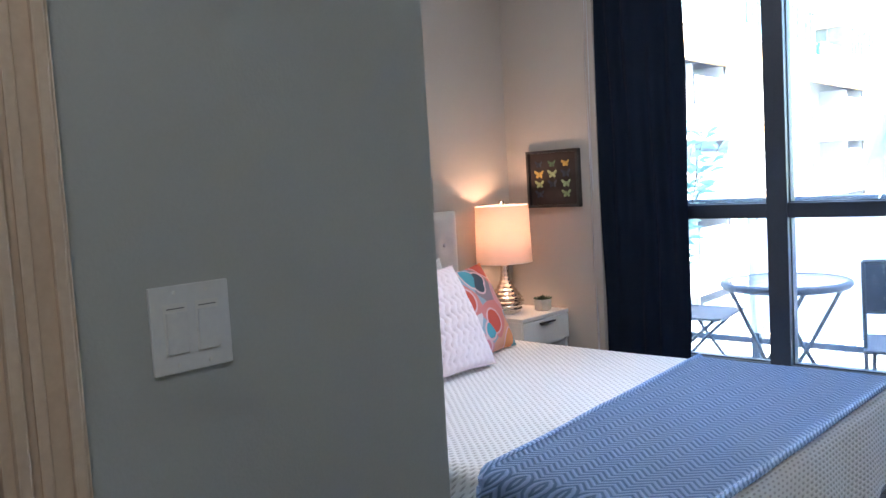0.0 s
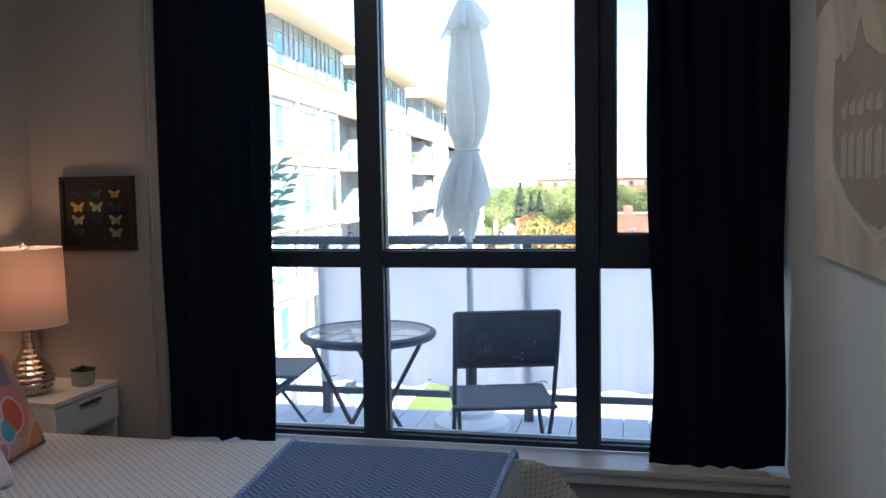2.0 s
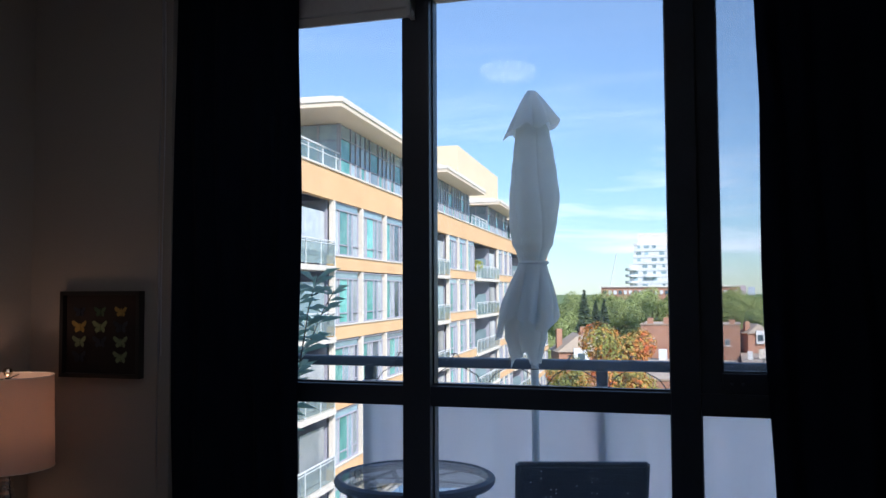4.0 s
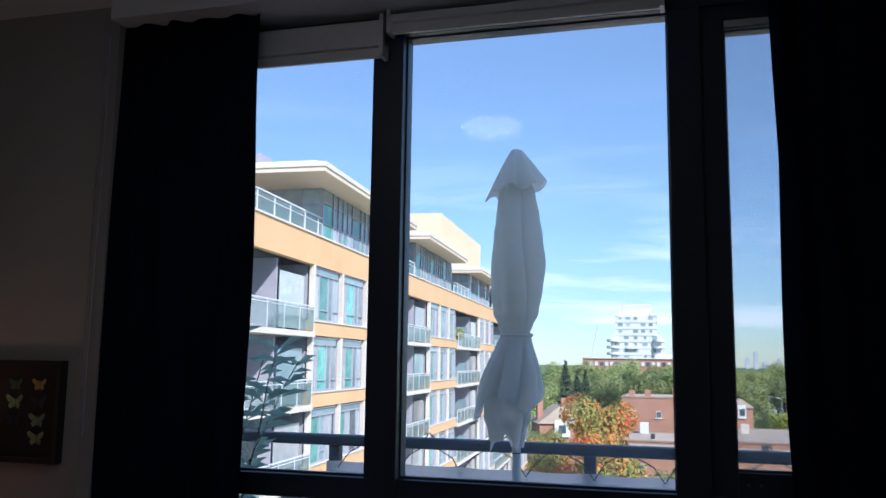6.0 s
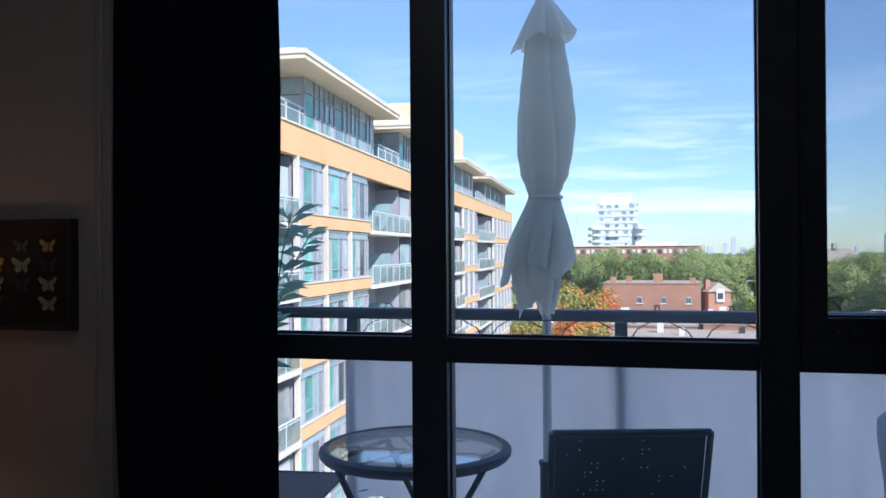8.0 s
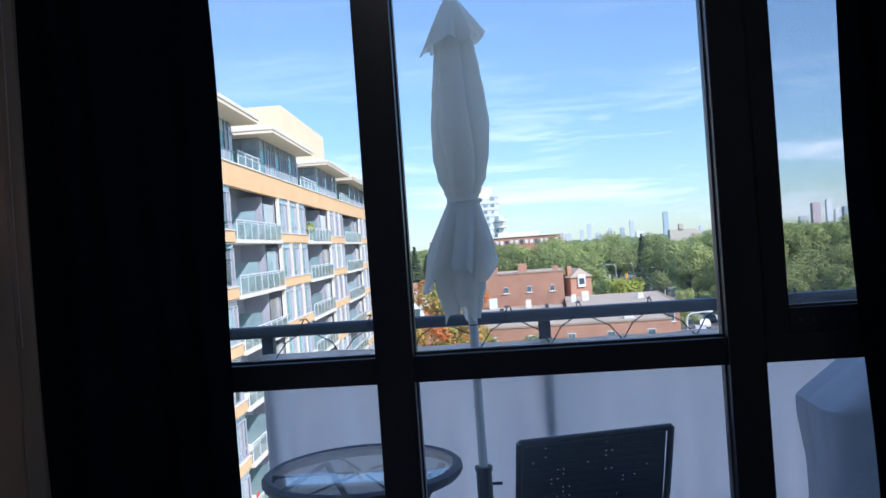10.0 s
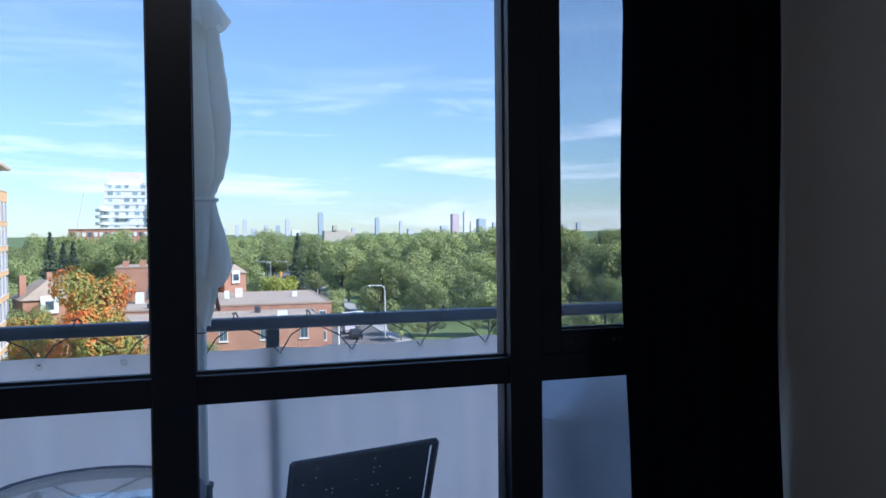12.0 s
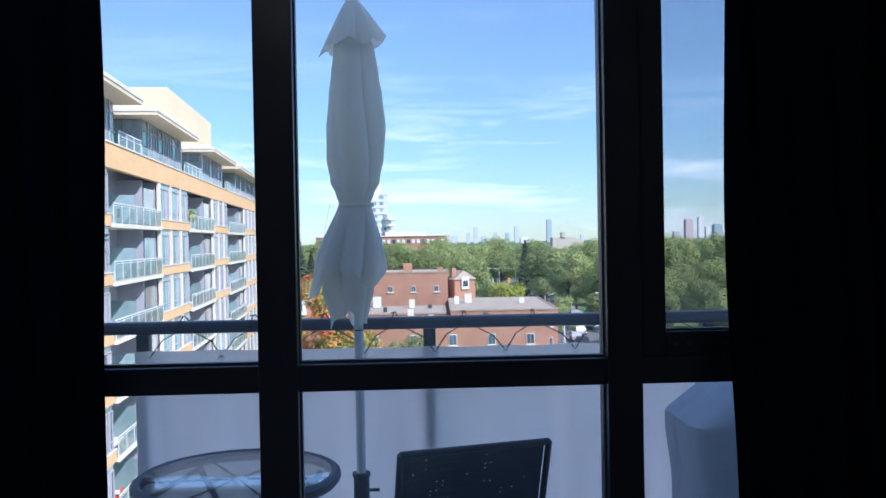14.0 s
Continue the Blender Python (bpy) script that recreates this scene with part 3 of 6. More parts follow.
def pillow(name, at, size, turn, mat, label, quilt=0.0, thick=0.075):
    """A stuffed square cushion with pinched corners; its face looks along +x before it is turned."""
    ob = thing(name, at, label, "pillow", "pillows on the bed")
    ob.matrix_basis = pose(*at, *turn)
    bm = bmesh.new()
    w, h = size
    n = 70
    sheets = []
    for side in (1, -1):
        def fn(u, v):
            a, b = 2 * u - 1, 2 * v - 1
            body = max(0.0, (1 - abs(a) ** 2.6) * (1 - abs(b) ** 2.6)) ** 0.55
            pin = 1 - 0.07 * (1 - abs(a) ** 2) * abs(b) ** 3
            pin2 = 1 - 0.07 * (1 - abs(b) ** 2) * abs(a) ** 3
            t = thick * body
            if quilt:
                q = abs(math.sin(a * 20 + 0.9 * math.sin(b * 22))) ** 0.5 * (0.7 + 0.3 * abs(math.sin(b * 11)) ** 0.5)
                t += quilt * (q - 0.5) * body
            t += 0.006 * noise.noise(Vector((a * 2.3, b * 2.3, at[1] * 5)))
            return (side * t, a * w / 2 * pin2, b * h / 2 * pin)
        sheets.append(grid_mesh(bm, n, n, fn))
    bmesh.ops.remove_doubles(bm, verts=bm.verts[:], dist=0.0004)
    bmesh.ops.recalc_face_normals(bm, faces=bm.faces[:])
    part("cushion", bm, mat, ob, smooth=True)
    pts = []
    for k in range(80):
        s = k / 80 * 4
        i, f = int(s), 2 * (s - int(s)) - 1
        a, b = ((f, -1), (1, f), (-f, 1), (-1, -f))[i]
        pts.append((0, a * w / 2 * (1 - 0.07 * (1 - b * b) * abs(a) ** 3), b * h / 2 * (1 - 0.07 * (1 - a * a) * abs(b) ** 3)))
    bm = bmesh.new()
    tube(bm, pts, 0.0035, 6, closed=True)
    part("piping", bm, mat, ob, smooth=True)
    return ob


M["quilt"] = material("pale pink quilted cotton", (0.83, 0.68, 0.65), (0.90, 0.76, 0.73), 0.85, 8, 200, 0.25)
coral = bpy.data.materials.new("coral patterned cotton")
coral.use_nodes = True
nt = coral.node_tree
vor = nt.nodes.new("ShaderNodeTexVoronoi")
vor.inputs["Scale"].default_value = 7.5
vd = nt.nodes.new("ShaderNodeTexVoronoi")
vd.feature, vd.inputs["Scale"].default_value = "F1", 7.5
tc = nt.nodes.new("ShaderNodeTexCoord")
cell = nt.nodes.new("ShaderNodeValToRGB")
cell.color_ramp.interpolation = "CONSTANT"
for i, (p, c) in enumerate(((0.0, (0.62, 0.10, 0.06)), (0.2, (0.06, 0.08, 0.10)), (0.38, (0.62, 0.22, 0.24)), (0.56, (0.10, 0.36, 0.42)), (0.72, (0.70, 0.28, 0.10)), (0.88, (0.70, 0.66, 0.62)))):
    e = cell.color_ramp.elements[i] if i < 2 else cell.color_ramp.elements.new(p)
    e.position, e.color = p, (*c, 1)
ringr = nt.nodes.new("ShaderNodeValToRGB")
ringr.color_ramp.interpolation = "CONSTANT"
ringr.color_ramp.elements[0].color, ringr.color_ramp.elements[1].color = (0, 0, 0, 1), (1, 1, 1, 1)
ringr.color_ramp.elements[1].position = 0.40
ringr.color_ramp.elements.new(0.47).color = (0.35, 0.35, 0.35, 1)
mxp = nt.nodes.new("ShaderNodeMixRGB")
mxp.inputs[2].default_value = (0.72, 0.45, 0.44, 1)
nt.links.new(tc.outputs["Object"], vor.inputs["Vector"])
nt.links.new(tc.outputs["Object"], vd.inputs["Vector"])
nt.links.new(vor.outputs["Color"], cell.inputs[0])
nt.links.new(vd.outputs["Distance"], ringr.inputs[0])
nt.links.new(ringr.outputs[0], mxp.inputs[0])
nt.links.new(cell.outputs[0], mxp.inputs[1])
nt.links.new(mxp.outputs[0], nt.nodes["Principled BSDF"].inputs["Base Color"])
nt.nodes["Principled BSDF"].inputs["Roughness"].default_value = 0.85
pillow("throw_pillow", (-0.90, -1.34, 0.765), (0.50, 0.46), (0, -27, 4), M["quilt"], "pale pink quilted cotton pillow leaning on the others", 0.014)
pillow("throw_pillow", (-1.04, -0.93, 0.745), (0.42, 0.42), (0, -24, 14), coral, "coral pillow with a bright teal and grey pattern", 0.0, 0.06)
pillow("bed_pillow", (-1.20, -1.22, 0.77), (0.62, 0.44), (0, -20, 0), material("white patterned cotton", (0.50, 0.50, 0.49), (0.72, 0.72, 0.70), 0.9, 30, 60, 0.3), "white flowered bed pillow leaning on the headboard", 0.0, 0.07)
pillow("bed_pillow", (-1.18, -1.85, 0.77), (0.62, 0.44), (0, -20, 0), M["quilt"], "pale pink bed pillow leaning on the headboard", 0.0, 0.07)

# ---- nightstand, lamp, plant, pictures ----
NX0, NX1, NY0, NY1, NZ = -1.455, -1.085, -0.55, -0.165, 0.64
ns = thing("nightstand", ((NX0 + NX1) / 2, (NY0 + NY1) / 2, ZF), "white lacquered nightstand with one drawer and an open shelf", "nightstand")
hx, hy, hz = (NX1 - NX0) / 2, (NY1 - NY0) / 2, NZ - ZF
boxes("top", [(-hx, hx, -hy, hy, hz - 0.02, hz)], M["white"], ns, bevel=0.003)
boxes("side_panel", [(-hx, hx - 0.012, -hy, -hy + 0.018, 0, hz - 0.02)], M["white"], ns, bevel=0.002)
boxes("side_panel", [(-hx, hx - 0.012, hy - 0.018, hy, 0, hz - 0.02)], M["white"], ns, bevel=0.002)
boxes("back_panel", [(-hx, -hx + 0.012, -hy + 0.018, hy - 0.018, 0.05, hz - 0.02)], M["white"], ns)
boxes("shelf", [(-hx + 0.012, hx - 0.02, -hy + 0.018, hy - 0.018, 0.14, 0.158)], M["white"], ns, bevel=0.002)
boxes("divider", [(-hx + 0.012, hx - 0.02, -hy + 0.018, hy - 0.018, hz - 0.165, hz - 0.15)], M["white"], ns, bevel=0.002)
dr = boxes("drawer", [(hx - 0.02, hx - 0.001, -hy + 0.003, hy - 0.003, hz - 0.148, hz - 0.024)], M["white"], ns, bevel=0.002)
boxes("handle", [(hx, hx + 0.014, -0.06, 0.06, hz - 0.045, hz - 0.038)], M["metal"], dr, "slim grey metal handle", bevel=0.001)

LX, LY = -1.29, -0.42
lamp = thing("table_lamp", (LX, LY, NZ), "lit table lamp with a ribbed silver base and white drum shade", "lamp")
bm = bmesh.new()
prof = [(0.055, 0.0), (0.072, 0.008), (0.075, 0.02)]
for k in range(84):
    z = 0.02 + 0.235 * k / 83
    q = k / 83
    r = 0.021 + 0.068 * math.exp(-((q - 0.17) / 0.33) ** 2) if q > 0.17 else 0.075 + 0.011 * math.sin(q / 0.17 * math.pi / 2)
    prof.append((r * (1 + 0.045 * math.sin(k * 2 * math.pi / 7)), z))
prof += [(0.018, 0.262), (0.012, 0.30)]
lathe(bm, prof, seg=48)
part("base", bm, M["chrome"], lamp, "ribbed mirror silver base", smooth=True)
bm = bmesh.new()
tube(bm, [(0, 0, 0.29), (0, 0, 0.55)], 0.006)
for k in range(3):
    a = k * 2.094
    tube(bm, [(0, 0, 0.545), (0.136 * math.cos(a), 0.136 * math.sin(a), 0.548)], 0.002, 6)
part("harp", bm, M["metal"], lamp)
bm = bmesh.new()
lathe(bm, [(0.144, 0.265), (0.137, 0.555), (0.1357, 0.555), (0.1427, 0.265), (0.144, 0.265)], seg=64, cap=False)
shade_mat = translucent("white linen shade", (0.68, 0.62, 0.58), (0.76, 0.62, 0.54), 0.40, bump_scale=300)
part("shade", bm, shade_mat, lamp, "white linen drum shade", smooth=True)
for z, r in ((0.555, 0.1364), (0.265, 0.1434)):
    bm = bmesh.new()
    tube(bm, [(r * math.cos(a * math.pi / 24), r * math.sin(a * math.pi / 24), z) for a in range(48)], 0.0018, 6, closed=True)
    part("rim", bm, M["trim"], lamp)
bm = bmesh.new()
lathe(bm, [(0.004, 0.553), (0.012, 0.558), (0.016, 0.568), (0.012, 0.578), (0.004, 0.582)], seg=12)
part("finial", bm, M["chrome"], lamp, smooth=True)
glow = bpy.data.materials.new("lamp bulb")
glow.use_nodes = True
gb = glow.node_tree.nodes["Principled BSDF"]
gb.inputs["Emission Color"].default_value, gb.inputs["Emission Strength"].default_value = (1.0, 0.62, 0.33, 1), 1.2
bm = bmesh.new()
bmesh.ops.create_uvsphere(bm, u_segments=14, v_segments=10, radius=0.03, matrix=Matrix.Translation((0, 0, 0.39)))
part("bulb", bm, glow, lamp, smooth=True)
bl = new("bulb_light", bpy.data.lights.new("bulb_light", "POINT"))
bl.data.energy, bl.data.color, bl.data.shadow_soft_size = 0.50, (1.0, 0.56, 0.33), 0.04
bl.location = (LX, LY, NZ + 0.44)

pot = thing("succulent_plant", (-1.17, -0.27, NZ), "small green succulent in a grey cement pot", "plant")
bm = bmesh.new()
lathe(bm, [(0.030, 0.0), (0.046, 0.006), (0.050, 0.058), (0.045, 0.06), (0.043, 0.05), (0.0, 0.049)], seg=6, cap=False)
part("pot", bm, M["concrete"], pot)
bm = bmesh.new()
for k in range(46):
    a, t = k * 2.4, (k / 46) ** 0.5
    d = Vector((math.cos(a), math.sin(a), 0))
    root = Vector((0, 0, 0.05)) + d * 0.03 * t
    tip = root + d * 0.028 * t + Vector((0, 0, 0.034 - 0.018 * t))
    side = Vector((-d.y, d.x, 0)) * 0.007
    mid = (root + tip) / 2
    vs = [bm.verts.new(p) for p in (root, mid + side, tip, mid - side, mid + Vector((0, 0, 0.006)))]
    for f in ((0, 1, 4), (1, 2, 4), (2, 3, 4), (3, 0, 4)):
        bm.faces.new([vs[i] for i in f])
M["leafdark"] = material("dark succulent leaf", (0.012, 0.03, 0.016), (0.03, 0.07, 0.035), 0.5, 20, 80, 0.1)
part("leaves", bm, M["leafdark"], pot)

AX0, AX1, AZ0, AZ1, AY = -1.308, -0.980, 1.168, 1.466, -0.146
art = thing("butterfly_box", ((AX0 + AX1) / 2, AY, AZ0), "black shadow box of pinned butterflies hung on the pier wall", "picture")
ax = (AX1 - AX0) / 2
ah = AZ1 - AZ0
boxes("frame", [(-ax, -ax + 0.014, -0.03, 0, 0, ah), (ax - 0.014, ax, -0.03, 0, 0, ah), (-ax + 0.014, ax - 0.014, -0.03, 0, 0, 0.014), (-ax + 0.014, ax - 0.014, -0.03, 0, ah - 0.014, ah)], M["black"], art, bevel=0.001)
boxes("backing", [(-ax + 0.014, ax - 0.014, -0.010, -0.001, 0.014, ah - 0.014)], material("dark brown card", (0.014, 0.009, 0.008), (0.028, 0.018, 0.016), 0.8, 20, 200, 0.1), art)
gold = material("yellow wing", (0.30, 0.20, 0.04), (0.45, 0.34, 0.09), 0.7, 60, 200, 0)
green = material("pale green wing", (0.14, 0.22, 0.10), (0.30, 0.36, 0.20), 0.7, 60, 200, 0)
blue = material("dark blue wing", (0.008, 0.012, 0.025), (0.02, 0.03, 0.06), 0.5, 60, 200, 0)
darkgreen = material("dark green wing", (0.03, 0.07, 0.04), (0.06, 0.12, 0.06), 0.6, 60, 200, 0)
pattern = [(blue, darkgreen, gold), (gold, green, blue), (green, blue, green), (blue, None, green)]
for r, row in enumerate(pattern):
    for c, mt in enumerate(row):
        if not mt:
            continue
        bm = bmesh.new()
        px, pz, s = -0.09 + 0.085 * c, ah - 0.072 - 0.052 * r, (0.85, 1.05, 1.0, 1.0)[r]
        for sg in (-1, 1):
            for poly in (((0, 0.002), (0.008, 0.012), (0.024, 0.022), (0.03, 0.016), (0.022, 0.002), (0.006, -0.002)), ((0, 0.0), (0.016, -0.001), (0.02, -0.010), (0.014, -0.019), (0.006, -0.014))):
                vs = [bm.verts.new((px + sg * x * s, -0.013 - 0.2 * x, pz + z * s)) for x, z in poly]
                lo = [bm.verts.new((v.co.x, v.co.y + 0.0012, v.co.z)) for v in vs]
                bm.faces.new(vs if sg < 0 else vs[::-1])
                bm.faces.new(lo[::-1] if sg < 0 else lo)
        box(bm, px - 0.0012, px + 0.0012, -0.016, -0.012, pz - 0.014, pz + 0.012)
        part("butterfly", bm, mt, art)

paint = bpy.data.materials.new("sepia abstract canvas")
paint.use_nodes = True
nt = paint.node_tree
tc, sp = nt.nodes.new("ShaderNodeTexCoord"), nt.nodes.new("ShaderNodeSeparateXYZ")
nz = nt.nodes.new("ShaderNodeTexNoise")
nz.inputs["Scale"].default_value, nz.inputs["Detail"].default_value, nz.inputs["Distortion"].default_value = 2.6, 5, 0.6
rp = nt.nodes.new("ShaderNodeValToRGB")
rp.color_ramp.elements[0].position, rp.color_ramp.elements[0].color = 0.36, (0.52, 0.40, 0.28, 1)
rp.color_ramp.elements[1].position, rp.color_ramp.elements[1].color = 0.64, (0.80, 0.68, 0.52, 1)
rp.color_ramp.elements.new(0.5).color = (0.68, 0.55, 0.41, 1)
nt.links.new(tc.outputs["Object"], nz.inputs["Vector"])
nt.links.new(nz.outputs["Fac"], rp.inputs[0])
nt.links.new(rp.outputs[0], nt.nodes["Principled BSDF"].inputs["Base Color"])
nt.nodes["Principled BSDF"].inputs["Roughness"].default_value = 0.8
canvas = thing("wall_painting", (XR, -1.29, 1.20), "large sepia abstract painting hung unframed on the wall", "painting")
boxes("canvas", [(-0.032, -0.002, -0.62, 0.63, 0.0, 0.93)], paint, canvas, bevel=0.003)
line_mat = material("pale painted line", (0.66, 0.60, 0.52), (0.76, 0.70, 0.62), 0.8, 20, 90, 0.0)


def painted(name, points, mat, lift=0.0004):
    """A thin layer of paint on the canvas, outlined by (y, z) points."""
    bm = bmesh.new()
    back = [bm.verts.new((-0.0321, y, z)) for y, z in points]
    front = [bm.verts.new((-0.0321 - lift, y, z)) for y, z in points]
    bm.faces.new(back)
    bm.faces.new(front[::-1])
    for i in range(len(points)):
        j = (i + 1) % len(points)
        bm.faces.new((back[i], back[j], front[j], front[i]))
    bmesh.ops.recalc_face_normals(bm, faces=bm.faces[:])
    part(name, bm, mat, canvas)


brown = material("thin brown paint", (0.36, 0.27, 0.19), (0.46, 0.36, 0.26), 0.85, 9, 60, 0.1)
pale = material("thin pale sepia paint", (0.52, 0.42, 0.32), (0.62, 0.52, 0.40), 0.85, 7, 60, 0.1)
painted("painted_band", [(0.628, 0.72), (0.628, 0.635), (0.54, 0.655), (0.45, 0.665), (0.36, 0.70), (0.2, 0.74), (0.05, 0.80), (-0.12, 0.85), (-0.12, 0.925), (0.25, 0.925), (0.45, 0.82)], brown)
painted("painted_house", [(0.385, 0.25), (0.395, 0.38), (0.38, 0.495), (0.335, 0.505), (0.31, 0.475), (0.22, 0.50), (0.165, 0.565), (0.12, 0.50), (0.0, 0.455), (-0.16, 0.43), (-0.30, 0.38), (-0.32, 0.26), (-0.18, 0.15), (-0.02, 0.10), (0.10, 0.115), (0.24, 0.155), (0.33, 0.205)], brown, 0.0007)
for j, (z0, z1) in enumerate(((0.205, 0.315), (0.345, 0.385))):
    for i in range(8):
        y = 0.315 - 0.072 * i
        if y > -0.26:
            painted("painted_window", [(y, z0 + 0.01 * (i % 2)), (y - 0.05, z0), (y - 0.052, z1), (y, z1 - 0.012)], pale, 0.001)
for off in (0.0, 0.008):
    arc = [(0.385, 0.50), (0.398, 0.43), (0.405, 0.35), (0.407, 0.286), (0.39, 0.24), (0.358, 0.20), (0.24 + off, 0.142 + off), (0.09 + off, 0.098 + off), (-0.02, 0.07 + off), (-0.14, 0.13), (-0.28, 0.22), (-0.35, 0.32), (-0.33, 0.44), (-0.2, 0.54), (0.0, 0.60), (0.12, 0.61)]
    for p, q in zip(arc, arc[1:]):
        d = Vector((q[0] - p[0], q[1] - p[1])).normalized() * 0.002
        painted("painted_line", [(p[0] - d.y, p[1] + d.x), (q[0] - d.y, q[1] + d.x), (q[0] + d.y, q[1] - d.x), (p[0] + d.y, p[1] - d.x)], line_mat, 0.0013 + off * 0.02)


left_art = thing("wall_painting", (XL, -1.30, 1.27), "colourful abstract picture hung over the headboard", "painting")
boxes("canvas", [(0.002, 0.03, -0.45, 0.46, 0.0, 0.47)], coral, left_art, bevel=0.002)

sw = thing("light_switch", (XH + 0.0002, -3.17, 1.1625), "white double rocker light switch plate", "light switch")
boxes("plate", [(0.0, 0.006, -0.0585, 0.0585, -0.0585, 0.0585)], M["white"], sw, bevel=0.0015)
for y in (-0.0235, 0.0235):
    boxes("recess", [(0.006, 0.0068, y - 0.0175, y + 0.0175, -0.0345, 0.0345)], M["trim"], sw)
    rk = boxes("rocker", [(0.0072, 0.0105, y - 0.0155, y + 0.0155, -0.032, 0.024)], M["white"], sw, bevel=0.001)
    rk.matrix_basis = pose(0.0, 0, 0, 0, 2.5, 0)
    boxes("slot", [(0.0068, 0.0078, y - 0.013, y + 0.013, 0.0275, 0.0285)], M["metal"], sw)
for y in (-0.0235, 0.0235):
    for z in (-0.0485, 0.0485):
        bm = bmesh.new()
        bmesh.ops.create_cone(bm, cap_ends=True, segments=12, radius1=0.003, radius2=0.0025, depth=0.001, matrix=Matrix.Translation((0.0066, y, z)) @ pose(0, 0, 0, 0, 90, 0))
        part("screw", bm, M["trim"], sw)

# Unseen fixture and lamp, added as fill so the hall wall is bright enough.
fill_fixture = thing("ceiling_light", (1.5, -3.9, ZC), "unseen ceiling fixture added for fill light in the entry", "ceiling light")
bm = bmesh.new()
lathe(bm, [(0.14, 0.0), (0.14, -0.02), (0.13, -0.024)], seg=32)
part("base", bm, M["trim"], fill_fixture)
hall_fill = new("entry_fill_light", bpy.data.lights.new("entry_fill_light", "AREA"))
hall_fill.data.shape, hall_fill.data.size, hall_fill.data.energy, hall_fill.data.color = "DISK", 0.24, 0.33, (1.0, 0.98, 0.92)
hall_fill.matrix_world = pose(1.5, -3.9, ZC - 0.03, 0, 0, 0)

bedroom_light = thing("ceiling_light", (-0.03, -1.23, ZC), "lit round flush ceiling light with a frosted cover", "ceiling light")
bm = bmesh.new()
lathe(bm, [(0.155, 0.0), (0.155, -0.018), (0.14, -0.02)], seg=40)
part("base", bm, M["trim"], bedroom_light)
frost = bpy.data.materials.new("lit frosted cover")
frost.use_nodes = True
fb = frost.node_tree.nodes["Principled BSDF"]
fb.inputs["Base Color"].default_value = (0.8, 0.8, 0.8, 1)
fb.inputs["Emission Color"].default_value, fb.inputs["Emission Strength"].default_value = (1.0, 0.92, 0.84, 1), 3.2
bm = bmesh.new()
lathe(bm, [(0.139, -0.021), (0.135, -0.035), (0.11, -0.052), (0.06, -0.062), (0.004, -0.065)], seg=40)
part("cover", bm, frost, bedroom_light, smooth=True)

room_lamp = new("room_lamp", bpy.data.lights.new("room_lamp", "AREA"))
room_lamp.data.shape, room_lamp.data.size, room_lamp.data.energy, room_lamp.data.color = "DISK", 0.26, 0.24, (1.0, 0.90, 0.80)
room_lamp.matrix_world = pose(-0.03, -1.23, ZC - 0.07, 0, 0, 0)

# ---- balcony ----
structure("balcony_slab", [(-3.2, 4.2, 0.41, 1.84, -0.22, -0.03), (-0.94, 1.49, 0.095, 0.41, -0.22, -0.03)], M["concrete"], "grey concrete balcony slab")
# Unseen outer wall, added to shade the balcony and bounce pale light onto it.
M["bounce_wall"] = material("white bounce wall paint", (0.72, 0.73, 0.72), (0.82, 0.82, 0.80), 0.8, 0.5, 8, 0.05)
structure("own_facade", [(-14, -0.95, 0.095, 0.4, -16, 3.95), (1.5, 14, 0.095, 0.4, -16, 3.95), (-0.95, 1.5, 0.095, 0.4, 2.95, 3.95), (-0.95, 1.5, 0.095, 0.4, -16, -0.22), (-0.95, 1.5, 0.095, 0.119, 2.5, 2.95), (-0.95, 1.5, 0.095, 0.3, -0.03, 0.36)], M["bounce_wall"], "unseen outer wall added to shade the balcony")
# Unseen roof slab, its height set by the shadow wanted on the balcony.
structure("own_roof", [(-14, 14, -8, 0.09, 3.75, 3.95)], M["concrete"], "unseen roof slab added to keep sun off the balcony")
deck = structure("deck", [(-3.2, 4.2, 0.41, 1.84, -0.029, -0.012)], M["metal"], "pale grey deck boards on the balcony")
bm = bmesh.new()
box(bm, 0, 0.142, 0, 0.72, 0, 0.014)
bmesh.ops.bevel(bm, geom=bm.edges[:], offset=0.0015, segments=1, affect="EDGES")
board = part("board", bm, M["deck"], deck)
board.location = (-2.2, 0.42, -0.011)
for i in range(30):
    for j in range(2):
        if i or j:
            b = board.copy()
            scene.collection.objects.link(b)
            b.location = (-2.2 + 0.148 * i, 0.42 + 0.7 * j * 1.03, -0.011 + 0.001 * ((i * 7 + j) % 3))

rail = thing("balcony_railing", (0, 1.73, -0.03), "grey blue metal balcony railing with wide top rail and square posts", "railing")
boxes("top_rail", [(-3.2, 4.2, -0.034, 0.034, 1.084, 1.138)], M["rail"], rail, bevel=0.016)
boxes("bottom_rail", [(-3.2, 4.2, -0.015, 0.015, 0.155, 0.195)], M["rail"], rail, bevel=0.003)
POSTS = (-2.165, -0.905, 0.357, 1.617, 2.877)
for px in POSTS:
    boxes("post", [(px - 0.027, px + 0.027, -0.025, 0.025, 0.012, 1.083)], M["rail"], rail, bevel=0.003)
    boxes("base_plate", [(px - 0.05, px + 0.05, -0.05, 0.05, 0.0, 0.011)], M["rail"], rail)

banner = thing("privacy_screen", (0, 1.665, 0), "white cloth privacy screen laced along the balcony railing", "privacy screen")
BZ1, BZ0 = 0.985, 0.215
bm = bmesh.new()


